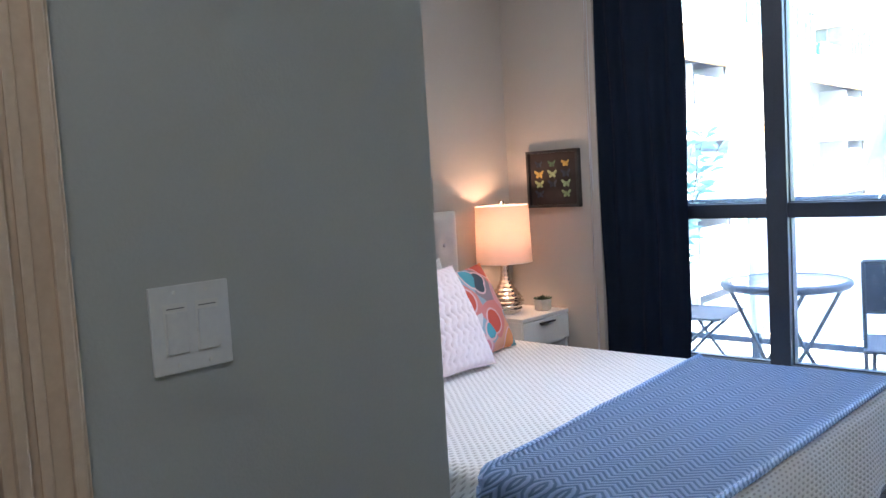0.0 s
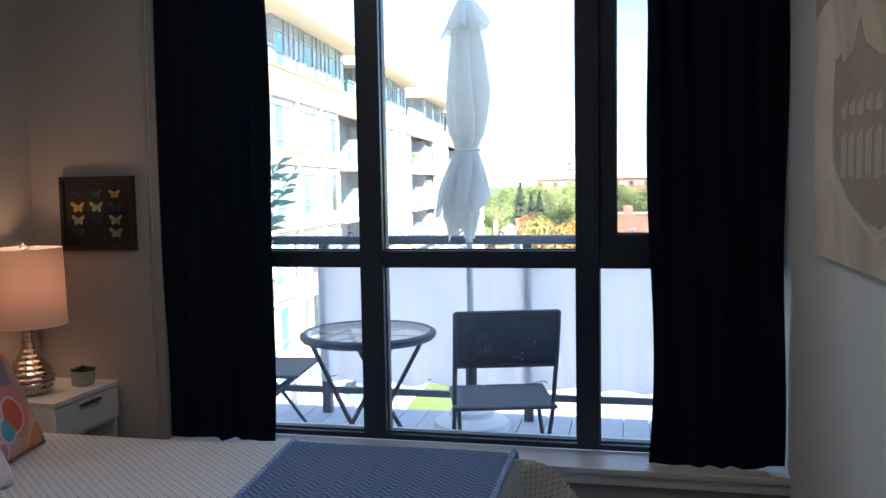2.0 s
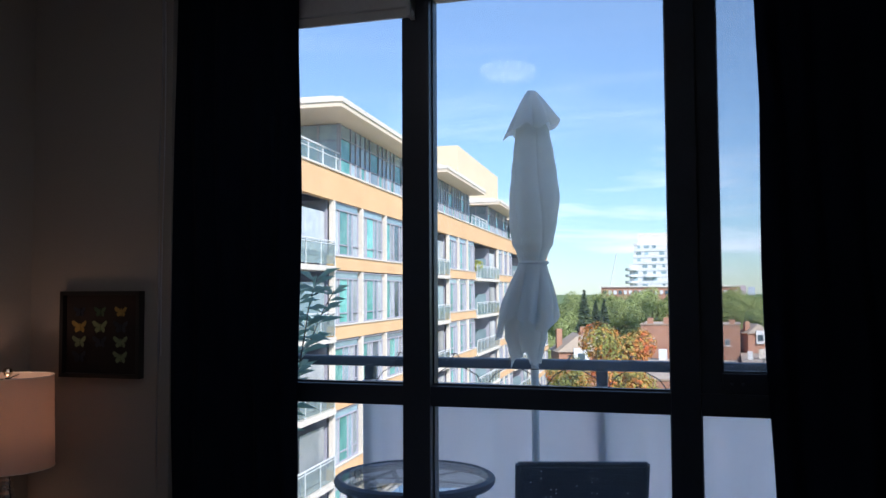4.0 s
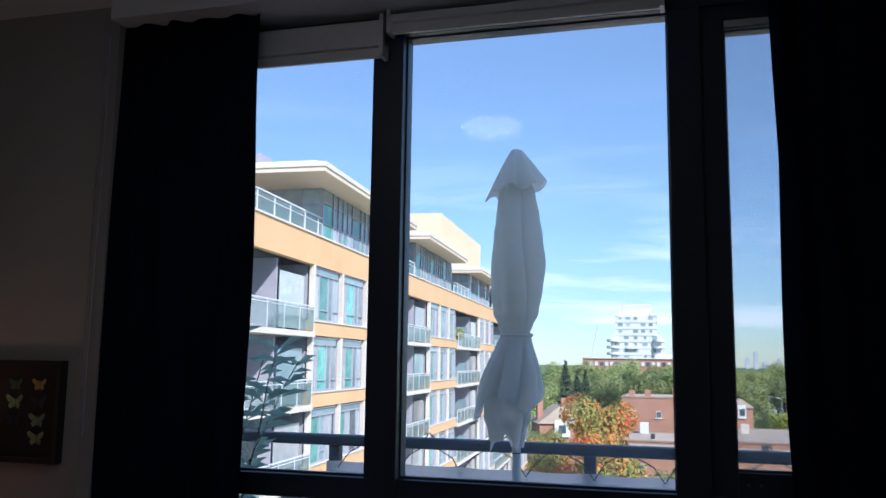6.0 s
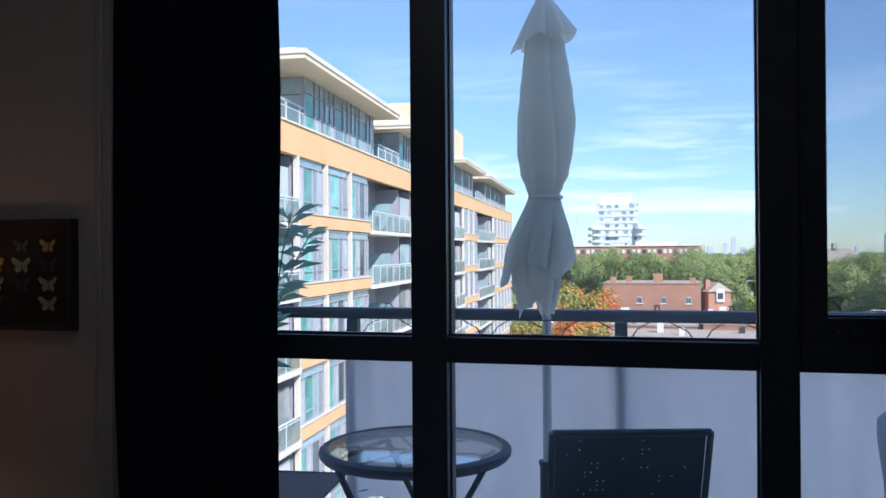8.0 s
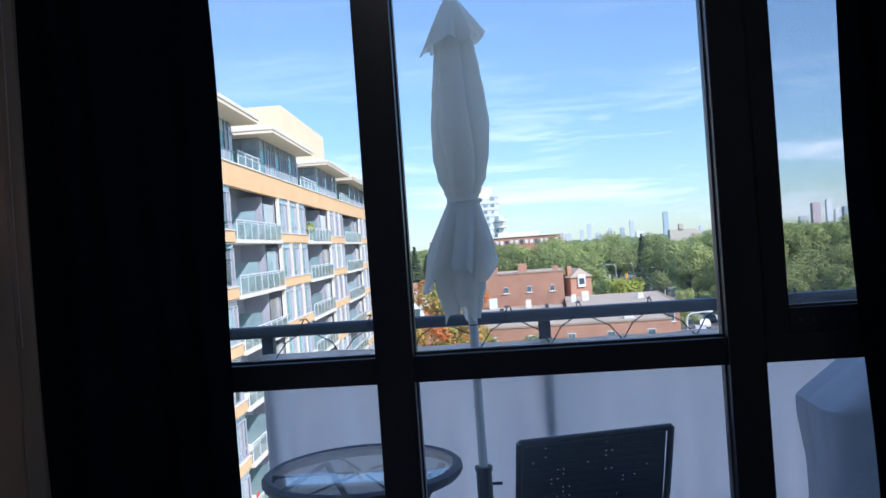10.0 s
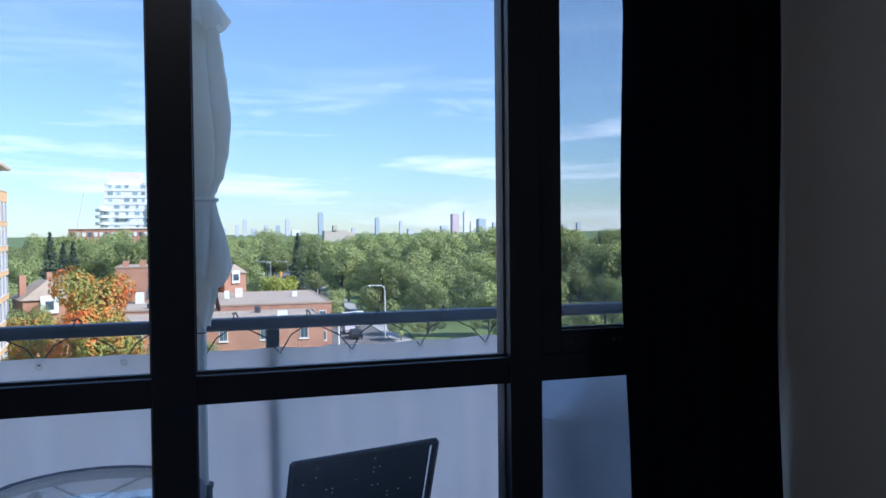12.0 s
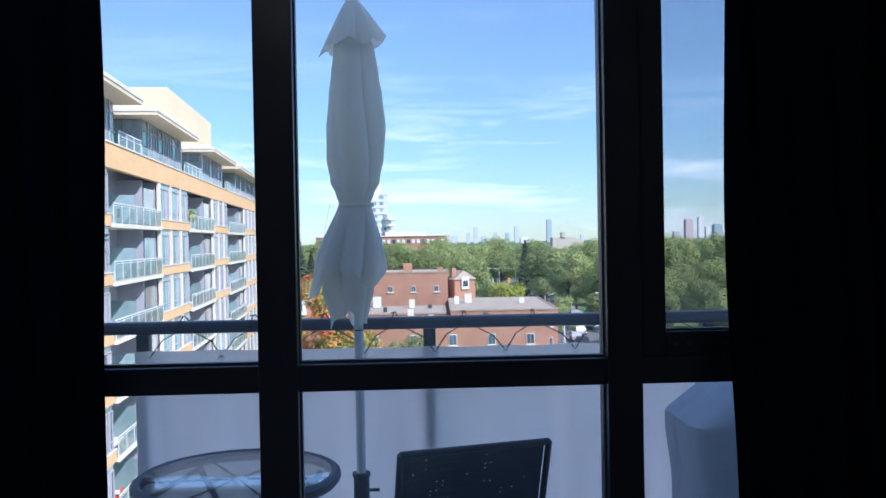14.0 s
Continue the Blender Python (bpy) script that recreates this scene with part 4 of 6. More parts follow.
def cloth(u, v):
    x = -0.93 + 4.9 * u
    hang = 0.006 * abs(math.sin((x + 0.86) / 0.31 * math.pi)) + 0.004 * math.sin(x * 3)
    y = 0.012 * math.sin(x * 5) + 0.010 * math.sin(x * 19 + 2 * v) + 0.008 * math.sin(x * 41) * (1 - v)
    return (x, y, BZ0 + 0.012 * math.sin(x * 23) * (1 - v) + (BZ1 - hang - BZ0) * v)


grid_mesh(bm, 240, 24, cloth)
bmesh.ops.solidify(bm, geom=bm.faces[:], thickness=0.0015)
part("cloth", bm, M["banner"], banner, smooth=True)
bm = bmesh.new()
cord = bmesh.new()
for i in range(16):
    x = -0.86 + 0.31 * i
    tube(bm, [(x + 0.011 * math.cos(a), -0.018, BZ1 - 0.03 + 0.011 * math.sin(a)) for a in [k * math.pi / 6 for k in range(12)]], 0.0028, 6, closed=True)
    nx = x + 0.155
    tube(cord, [(x, -0.012, BZ1 - 0.028), (x + 0.05, 0.015, 1.03), (x + 0.105, 0.025, 1.062), (x + 0.118, 0.03, 1.10), (x + 0.13, 0.06, 1.13)], 0.0028, 6)
    tube(cord, [(x + 0.118, 0.032, 1.128), (x + 0.135, 0.068, 1.130), (x + 0.15, 0.10, 1.10)], 0.0028, 6)
    tube(cord, [(x + 0.31, -0.012, BZ1 - 0.028), (x + 0.26, 0.03, 1.02), (x + 0.17, 0.05, 1.065)], 0.0028, 6)
    if i % 2 == 0:
        tube(cord, [(x, -0.01, BZ0 + 0.03), (x + 0.08, 0.01, BZ0 + 0.045), (x + 0.15, 0.05, 0.165)], 0.0028, 6)
part("grommet", bm, M["trim"], banner, kind="stuff")
part("cord", cord, M["black"], banner, "black lacing cord", kind="stuff")

# umbrella
um = thing("patio_umbrella", (0.056, 1.50, 0), "closed white cloth patio umbrella tied with a band", "umbrella")
bm = bmesh.new()
PR = [(1.12, 0.070), (1.17, 0.082), (1.24, 0.100), (1.34, 0.100), (1.42, 0.090), (1.53, 0.080), (1.585, 0.068), (1.61, 0.068), (1.64, 0.080), (1.70, 0.104), (1.80, 0.121), (1.92, 0.127), (2.05, 0.114), (2.14, 0.102), (2.24, 0.088), (2.34, 0.055)]


def radius(z):
    for (a, ra), (b, rb) in zip(PR, PR[1:]):
        if z <= b:
            t = (z - a) / (b - a)
            t = t * t * (3 - 2 * t)
            return (ra + (rb - ra) * t) * 0.95
    return PR[-1][1]


def pleat(a, n, sharp=0.6):
    """A ridge and a narrow crease, n times round the pole."""
    return 1 - 2 * abs(math.sin(a * n / 2)) ** sharp


def fold(u, v):
    a = u * 2 * math.pi
    low = 1.125 + 0.030 * math.sin(a * 3 + 0.6) + 0.012 * math.sin(a * 7)
    z = low + (2.335 - low) * v
    below = z < 1.59
    r = radius(max(z, 1.12))
    r *= 1 - (0.14 * math.cos(a - 0.5) if below else 0) * min(1, (1.6 - z) * 5)
    amp = (0.20 if below else 0.10) * min(1.0, abs(z - 1.6) * 6 + 0.4)
    w = a + 0.25 * math.sin(z * 2.6) + (1.2 * (z - 1.6) if below else 0.18 * math.sin(z * 7))
    r *= 1 - amp * pleat(w, 5) * 0.6 + amp * 0.5 * math.sin(a * 3 + z * 3.5)
    r *= 1 + 0.03 * noise.noise(Vector((math.cos(a) * 2, math.sin(a) * 2, z * 7)))
    lean = 0.012 * math.sin((z - 1.6) * 4) if not below else -0.02 * (1.6 - z) * 2
    return (r * math.cos(a) - 0.008 + lean, r * math.sin(a) * 0.9, z)


vs = grid_mesh(bm, 180, 110, fold)
bmesh.ops.remove_doubles(bm, verts=bm.verts[:], dist=0.0005)
bmesh.ops.solidify(bm, geom=bm.faces[:], thickness=0.0015)
part("canopy", bm, M["canopy"], um, "white cloth canopy in hanging folds", smooth=True)


def skirt(u, v):
    a = u * 2 * math.pi
    low = 1.30 - 0.060 * max(0, -math.cos(a + 0.35)) ** 1.5 + 0.030 * math.sin(a * 3 + 1) + 0.012 * math.sin(a * 8)
    z = low + (1.594 - low) * v
    t = (1.594 - z) / 0.29
    r = 0.070 + 0.067 * math.sin(min(1.3, t) * 1.25) * (1 + 0.12 * math.cos(a - 3.0))
    f = pleat(a + 0.25 * t, 7, 0.8)
    r *= 1 - 0.16 * f * min(1, t * 1.6) + 0.07 * math.sin(a * 2 + 2) * t
    r += 0.010 * t * noise.noise(Vector((math.cos(a) * 3, math.sin(a) * 3, z * 9)))
    return (r * math.cos(a) - 0.018 * t - 0.006, r * math.sin(a) * 0.9, z)


bm = bmesh.new()
grid_mesh(bm, 156, 30, skirt)
bmesh.ops.remove_doubles(bm, verts=bm.verts[:], dist=0.0004)
bmesh.ops.solidify(bm, geom=bm.faces[:], thickness=0.0015)
part("canopy_skirt", bm, M["canopy"], um, "loose cloth below the tie", smooth=True)


def valance(u, v):
    a = u * 2 * math.pi
    low = 2.262 + 0.026 * math.cos(a) + 0.012 * math.sin(a * 3 + 1) + 0.012 * math.sin(a * 7)
    z = low + (2.459 - low) * v
    t = 1 - v
    r = 0.018 + 0.100 * t ** 0.75
    r *= 1 - 0.13 * pleat(a + 0.3, 6, 0.8) * t + 0.10 * math.sin(a * 2 + 0.6) * t
    return (r * math.cos(a) - 0.004, r * math.sin(a) * 0.9, z)


bm = bmesh.new()
grid_mesh(bm, 150, 24, valance)
bmesh.ops.remove_doubles(bm, verts=bm.verts[:], dist=0.0004)
bmesh.ops.solidify(bm, geom=bm.faces[:], thickness=0.0015)
part("top_valance", bm, M["canopy"], um, smooth=True)
bm = bmesh.new()
tube(bm, [(0.067 * math.cos(k * 0.2618), 0.062 * math.sin(k * 0.2618), 1.60) for k in range(24)], 0.009, 6, closed=True)
part("tie_band", bm, M["canopy"], um, smooth=True)
bm = bmesh.new()
tube(bm, [(0, 0, 0.1), (0, 0, 2.43)], 0.019, 14)
part("pole", bm, M["pole"], um, "pale painted pole", smooth=True)
bm = bmesh.new()
tube(bm, [(0, 0, 1.075), (0, 0, 1.08)], 0.0195, 14)
part("pole_mark", bm, M["metal"], um)
ub = thing("umbrella_base", (0.056, 1.50, 0.003), "pale round umbrella base with a dark upright sleeve", "umbrella base")
bm = bmesh.new()
lathe(bm, [(0.212, 0.0), (0.22, 0.02), (0.21, 0.055), (0.165, 0.082), (0.132, 0.088), (0.124, 0.118), (0.095, 0.132), (0.04, 0.14)], seg=48)
part("weight", bm, M["pole"], ub, smooth=True)
bm = bmesh.new()
tube(bm, [(0, 0, 0.13), (0, 0, 0.47)], 0.033, 18)
tube(bm, [(0, 0, 0.46), (0, 0, 0.475)], 0.038, 18)
tube(bm, [(0.033, 0, 0.40), (0.075, 0, 0.40)], 0.007, 8)
part("sleeve", bm, M["metal"], ub, smooth=True)

# weave used by the chairs and the table's edge
weave = material("dark woven resin wicker", (0.024, 0.027, 0.040), (0.06, 0.066, 0.09), 0.45, 20, 150, 0.2)
nt = weave.node_tree
tc, wv = nt.nodes.new("ShaderNodeTexCoord"), nt.nodes.new("ShaderNodeTexBrick")
wv.inputs["Scale"].default_value, wv.inputs["Mortar Size"].default_value = 42, 0.03
wv.inputs["Color1"].default_value, wv.inputs["Color2"].default_value, wv.inputs["Mortar"].default_value = (1, 1, 1, 1), (0.8, 0.8, 0.8, 1), (0, 0, 0, 1)
bp = nt.nodes.new("ShaderNodeBump")
bp.inputs["Strength"].default_value, bp.inputs["Distance"].default_value = 0.8, 0.004
nt.links.new(tc.outputs["Object"], wv.inputs["Vector"])
nt.links.new(wv.outputs["Color"], bp.inputs["Height"])
nt.links.new(bp.outputs[0], nt.nodes["Principled BSDF"].inputs["Normal"])


def lattice(bm, w, h, nx, ny, r, m):
    """Open weave: bars crossing over one another, with small gaps between them."""
    for i in range(nx):
        x = -w / 2 + w * (i + 0.5) / nx
        box(bm, x - r, x + r, -h / 2, h / 2, -0.002, 0.002 if i % 2 else 0.003, m)
    for j in range(ny):
        y = -h / 2 + h * (j + 0.5) / ny
        box(bm, -w / 2, w / 2, y - r, y + r, -0.0035, 0.0015 if j % 2 else 0.0025, m)


def bistro_chair(at, rz, label):
    """A folding chair: crossed tube legs, woven back and seat. It faces its own +y."""
    c = thing("folding_chair", at, label, "chair", "chairs on the balcony", rz)
    w = 0.217
    back_low, back_top = (0.025, 0.645), (-0.055, 0.885)
    bm = bmesh.new()
    lean = Matrix.Translation((0, back_low[0], back_low[1])) @ pose(0, 0, 0, 16, 0, 0)
    rh = random.Random(5)
    cols, rows = [-w + 0.006], [0.0]
    for k in range(22):
        cols += [-0.19 + 0.0175 * k - 0.0018, -0.19 + 0.0175 * k + 0.0018]
    for k in range(15):
        rows += [0.022 + 0.014 * k - 0.0016, 0.022 + 0.014 * k + 0.0016]
    cols.append(w - 0.006)
    rows.append(0.245)
    net = [[bm.verts.new(lean @ Vector((x, 0.009 - 0.004 * abs(x / w) ** 6, z))) for z in rows] for x in cols]
    for i in range(len(cols) - 1):
        for j in range(len(rows) - 1):
            near = min(abs(i - 14 + 0.15 * j), abs(i - 34 + 0.25 * j))
            if not (i % 2 and j % 2 and rh.random() < 0.28 * math.exp(-near / 4)):
                bm.faces.new((net[i][j], net[i + 1][j], net[i + 1][j + 1], net[i][j + 1]))
    bmesh.ops.solidify(bm, geom=bm.faces[:], thickness=0.006)
    bmesh.ops.recalc_face_normals(bm, faces=bm.faces[:])
    for z in (0.0, 0.245):
        tube(bm, [lean @ Vector((-w + 0.004, 0, z)), lean @ Vector((w - 0.004, 0, z))], 0.009, 8)
    part("backrest", bm, weave, c, "dark woven backrest", smooth=True)
    bm = bmesh.new()
    for s in (-1, 1):
        tube(bm, [(s * w, -0.055, 0.885), (s * w, 0.0, 0.70), (s * w, 0.13, 0.40), (s * w, 0.42, 0.012)], 0.010, 8)
        tube(bm, [(s * (w - 0.03), -0.02, 0.012), (s * (w - 0.03), 0.2, 0.26), (s * (w - 0.03), 0.40, 0.445)], 0.010, 8)
        tube(bm, [(s * w, 0.04, 0.455), (s * w, 0.44, 0.455)], 0.009, 8)
    tube(bm, [(-w, 0.40, 0.04), (w, 0.40, 0.04)], 0.008, 8)
    tube(bm, [(-w + 0.03, 0.0, 0.035), (w - 0.03, 0.0, 0.035)], 0.008, 8)
    tube(bm, [(-w, -0.055, 0.885), (w, -0.055, 0.885)], 0.010, 8)
    tube(bm, [(-w, 0.44, 0.455), (w, 0.44, 0.455)], 0.009, 8)
    tube(bm, [(-w, 0.04, 0.455), (w, 0.04, 0.455)], 0.009, 8)
    part("frame", bm, M["metal"], c, "dark metal tube frame", smooth=True)
    bm = bmesh.new()
    lattice(bm, 2 * w - 0.012, 0.395, 34, 30, 0.0040, Matrix.Translation((0, 0.24, 0.457)))
    part("seat", bm, weave, c, "open woven seat")
    return c


bistro_chair((0.435, 0.330, -0.012), 15, "dark wicker folding chair with its back to the window")
bistro_chair((-1.15, 0.90, 0.004), -84, "dark wicker folding chair beside the round table")

TX, TY = -0.288, 0.68
table = thing("bistro_table", (TX, TY, 0.004), "round glass bistro table with a woven rim and crossed legs", "table")
table.scale = (1.035, 1.035, 0.995)
bm = bmesh.new()
lathe(bm, [(0.284, 0.680), (0.306, 0.676), (0.316, 0.688), (0.315, 0.705), (0.302, 0.714), (0.288, 0.710)], seg=96, cap=False, ripple=lambda a, z: 1 + 0.006 * math.sin(a * 60 + z * 400))
part("rim", bm, weave, table, "dark woven rim", smooth=True)
tg = bpy.data.materials.new("table glass")
tg.use_nodes = True
nt = tg.node_tree
nt.nodes.clear()
o, tr, gl, mx = (nt.nodes.new("ShaderNode" + k) for k in ("OutputMaterial", "BsdfTransparent", "BsdfGlossy", "MixShader"))
tr.inputs[0].default_value, gl.inputs["Roughness"].default_value = (0.92, 0.95, 0.96, 1), 0.01
mx.inputs[0].default_value = 0.40
for a, b in ((tr.outputs[0], mx.inputs[1]), (gl.outputs[0], mx.inputs[2]), (mx.outputs[0], o.inputs[0])):
    nt.links.new(a, b)
bm = bmesh.new()
lathe(bm, [(0.0, 0.7035), (0.288, 0.7035), (0.290, 0.7065), (0.288, 0.7095), (0.0, 0.7095)], seg=64, cap=False)
part("glass_top", bm, tg, table)
bm = bmesh.new()
for k in range(6):
    a = k * math.pi / 3 + 0.2
    tube(bm, [(0.03 * math.cos(a), 0.03 * math.sin(a), 0.694), (0.295 * math.cos(a), 0.295 * math.sin(a), 0.688)], 0.004, 6)
tube(bm, [(0.3 * math.cos(k * math.pi / 24), 0.3 * math.sin(k * math.pi / 24), 0.682) for k in range(48)], 0.010, 8, closed=True)
part("top_frame", bm, M["metal"], table, smooth=True)
bm = bmesh.new()
for s in (-1, 1):
    for q in (-1, 1):
        tube(bm, [(q * 0.21, s * 0.17, 0.675), (q * 0.02, s * 0.17, 0.33), (-q * 0.19, s * 0.17, 0.012)], 0.011, 8)
for q in (-1, 1):
    tube(bm, [(q * 0.19, -0.17, 0.012), (q * 0.19, 0.17, 0.012)], 0.011, 8)
    tube(bm, [(q * 0.21, -0.17, 0.672), (q * 0.21, 0.17, 0.672)], 0.008, 8)
part("leg_frame", bm, M["metal"], table, "dark crossed tube legs", smooth=True)
table.rotation_euler = (0, 0, radians(-12))

# covered grill
grill = thing("covered_grill", (1.735, 1.17, 0.003), "barbecue grill under a slate grey cloth cover", "grill")


def cover_point(u, v):
    a = u * 2 * math.pi
    ca, sa = math.cos(a), math.sin(a)
    k = (abs(ca) ** 5 + abs(sa) ** 5) ** -0.2
    z = 0.03 + v * 0.89
    if z < 0.745:
        w, d = 0.405 + 0.04 * z, 0.27
    else:
        t = (z - 0.745) / 0.175
        w, d = 0.435 - 0.21 * t, 0.27 - 0.07 * t * t
    wr = 1 + 0.035 * noise.noise(Vector((a * 2, z * 5, 1))) + 0.012 * noise.noise(Vector((a * 7, z * 3 + a, 6))) + 0.012 * math.sin(a * 9 + z * 5) * (1 - v)
    return (ca * k * w * wr, sa * k * d * wr, z + (0.012 * noise.noise(Vector((a * 3, z * 3, 4)))))


M["cover"] = material("slate grey cover cloth", (0.30, 0.325, 0.37), (0.42, 0.45, 0.50), 0.65, 4, 120, 0.3)
bm = bmesh.new()
vs = grid_mesh(bm, 96, 50, cover_point)
bm.verts.ensure_lookup_table()
top = bm.verts.new((0, 0, 0.945))
for i in range(96):
    bm.faces.new((vs[i][50], vs[i + 1][50], top))
bmesh.ops.remove_doubles(bm, verts=bm.verts[:], dist=0.0005)
part("cover", bm, M["cover"], grill, smooth=True)
bm = bmesh.new()
tube(bm, [(0.0, -0.285, 0.74), (0.02, -0.276, 0.83), (0.05, -0.28, 0.80), (0.04, -0.287, 0.74)], 0.004, 6)
tube(bm, [(-0.02, -0.278, 0.10), (-0.015, -0.284, 0.70)], 0.003, 6)
part("seam", bm, M["cover"], grill, "raised seam and strap")

# leafy balcony plant
M["leafblue"] = material("narrow green leaf", (0.20, 0.32, 0.27), (0.32, 0.46, 0.38), 0.5, 10, 60, 0.1)
plant = thing("potted_oleander", (-1.33, 1.30, 0.003), "tall potted plant with narrow green leaves in a dark pot", "plant")
bm = bmesh.new()
lathe(bm, [(0.10, 0), (0.15, 0.28), (0.16, 0.29), (0.145, 0.29), (0.14, 0.26), (0.0, 0.26)], seg=24, cap=False)
part("pot", bm, M["metal"], plant, smooth=True)
rs = random.Random(4)
stems, leaves = bmesh.new(), bmesh.new()


def blade(bm, p, d, length, width):
    side = d.cross(Vector((0, 0, 1))).normalized() * width
    mid = p + d * length * 0.45 + Vector((0, 0, 0.01))
    tip = p + d * length - Vector((0, 0, length * 0.25))
    a, b, c, e = (bm.verts.new(q) for q in (p, mid + side, tip, mid - side))
    bm.faces.new((a, b, c))
    bm.faces.new((a, c, e))


for s in range(9):
    a = rs.uniform(0, 6.28)
    p = Vector((0.05 * math.cos(a), 0.05 * math.sin(a), 0.25))
    lean = Vector((math.cos(a) * 0.16, math.sin(a) * 0.16, 1)).normalized()
    pts = [p.copy()]
    for k in range(9):
        lean = (lean + Vector((rs.uniform(-0.12, 0.12), rs.uniform(-0.12, 0.12), 0))).normalized()
        p = p + lean * rs.uniform(0.12, 0.17)
        pts.append(p.copy())
        if k > 0:
            for q in range(7):
                b = rs.uniform(0, 6.28)
                d = Vector((math.cos(b), math.sin(b), rs.uniform(0.1, 0.9))).normalized()
                blade(leaves, p - lean * rs.uniform(0, 0.12), d, rs.uniform(0.11, 0.2), 0.010)
    tube(stems, pts, [0.008 - 0.0006 * k for k in range(len(pts))], 6)
part("stems", stems, M["bark"], plant)
part("leaves", leaves, M["leafblue"], plant, "narrow dark green leaves")

# ---- the apartment house across the court ----
FR = Matrix.Translation((-12.15, -2.1, 0)) @ pose(0, 0, 0, 0, 0, 3.84)
M["mullion"] = material("pale window mullion", (0.50, 0.48, 0.45), (0.62, 0.60, 0.56), 0.5, 2, 20, 0.05)
M["recess"] = material("grey balcony wall", (0.28, 0.28, 0.32), (0.37, 0.37, 0.41), 0.7, 1, 12, 0.1)
house = thing("apartment_building", (0, 0, 0), "seven storey apartment building with buff brick bands and green glass", "building")
house.matrix_basis = FR
BAYS = [("W", 8, 21.5), ("B", 21.5, 33), ("W", 33, 44.5), ("B", 44.5, 55.6), ("W", 55.6, 65.6), ("B", 65.6, 76.6), ("W", 76.6, 86), ("B", 86, 98.8), ("W", 98.8, 120)]
VEND = 120
boxes("wall", [(-14, -1.9, 8, VEND, -16, 6.0)], M["recess"], house, "grey inner walls")
boxes("roof_deck", [(-14, -0.31, 8, VEND, 5.95, 6.1)], M["roofgravel"], house)
boxes("parapet", [(-0.3, 0.0, 8, VEND, 5.50, 6.78)], M["brickbuff"], house, "buff brick parapet band")
boxes("coping", [(-0.35, 0.06, 8, VEND, 6.78, 6.86)], M["cream"], house)
rail_bar = bmesh.new()
for v, v1 in ((8, 34.1), (46.6, 51.7), (64.6, 71.7), (85, 92)):
    boxes("roof_rail_glass", [(-0.13, -0.11, v, v1, 6.9, 7.62)], M["clearglass"], house)
    box(rail_bar, -0.15, -0.09, v, v1, 7.66, 7.72)
    box(rail_bar, -0.14, -0.10, v, v1, 7.42, 7.45)
    while v < v1:
        box(rail_bar, -0.15, -0.09, v, v + 0.06, 6.86, 7.66)
        v += 1.6
part("roof_rail", rail_bar, M["whitestone"], house, kind="stuff")
M["curtained"] = facade_glass("glass before a pale lilac blind", (0.28, 0.31, 0.31), (0.42, 0.45, 0.44))


def one_window(kind):
    """A window unit of the facade, with frame, panes and a grey upper panel; its own origin at the foot."""
    w = thing("window", (0, 0, 0))
    h, wd = 2.34, 3.42
    cuts = ((0.0, 0.95, 1.62, 2.75, wd), (0.0, 0.70, 1.90, 2.55, wd), (0.0, 1.30, 2.10, 2.85, wd))[kind]
    mats = ((M["fglass"], M["curtained"], M["fdark"], M["curtained"]), (M["curtained"], M["fglass"], M["balglass"], M["curtained"]), (M["fglass"], M["balglass"], M["curtained"], M["fdark"]))[kind]
    items = [(-0.14, -0.05, 0.0, wd, 0, 0.06), (-0.14, -0.05, 0.0, wd, h - 0.36, h - 0.30), (-0.14, -0.05, 0.0, wd, h - 0.05, h)]
    items += [(-0.14, -0.05, c, c + 0.06, 0.06, h - 0.36) for c in cuts[:-1]] + [(-0.14, -0.05, wd - 0.06, wd, 0.06, h - 0.36)]
    items += [(-0.14, -0.055, cuts[1] + 0.06, cuts[2], 0.44, 0.49), (-0.14, -0.055, cuts[3] + 0.06, wd - 0.06, 0.44, 0.49)]
    boxes("frame", items, M["greypanel"], w)
    for c0, c1, mt in zip(cuts, cuts[1:], mats):
        boxes("pane", [(-0.13, -0.11, c0 + 0.06, c1, 0.06, h - 0.36)], mt, w)
    boxes("pane", [(-0.13, -0.10, 0.02, wd - 0.02, h - 0.30, h - 0.05)], M["balglass"], w, "narrow grey upper light")
    return w


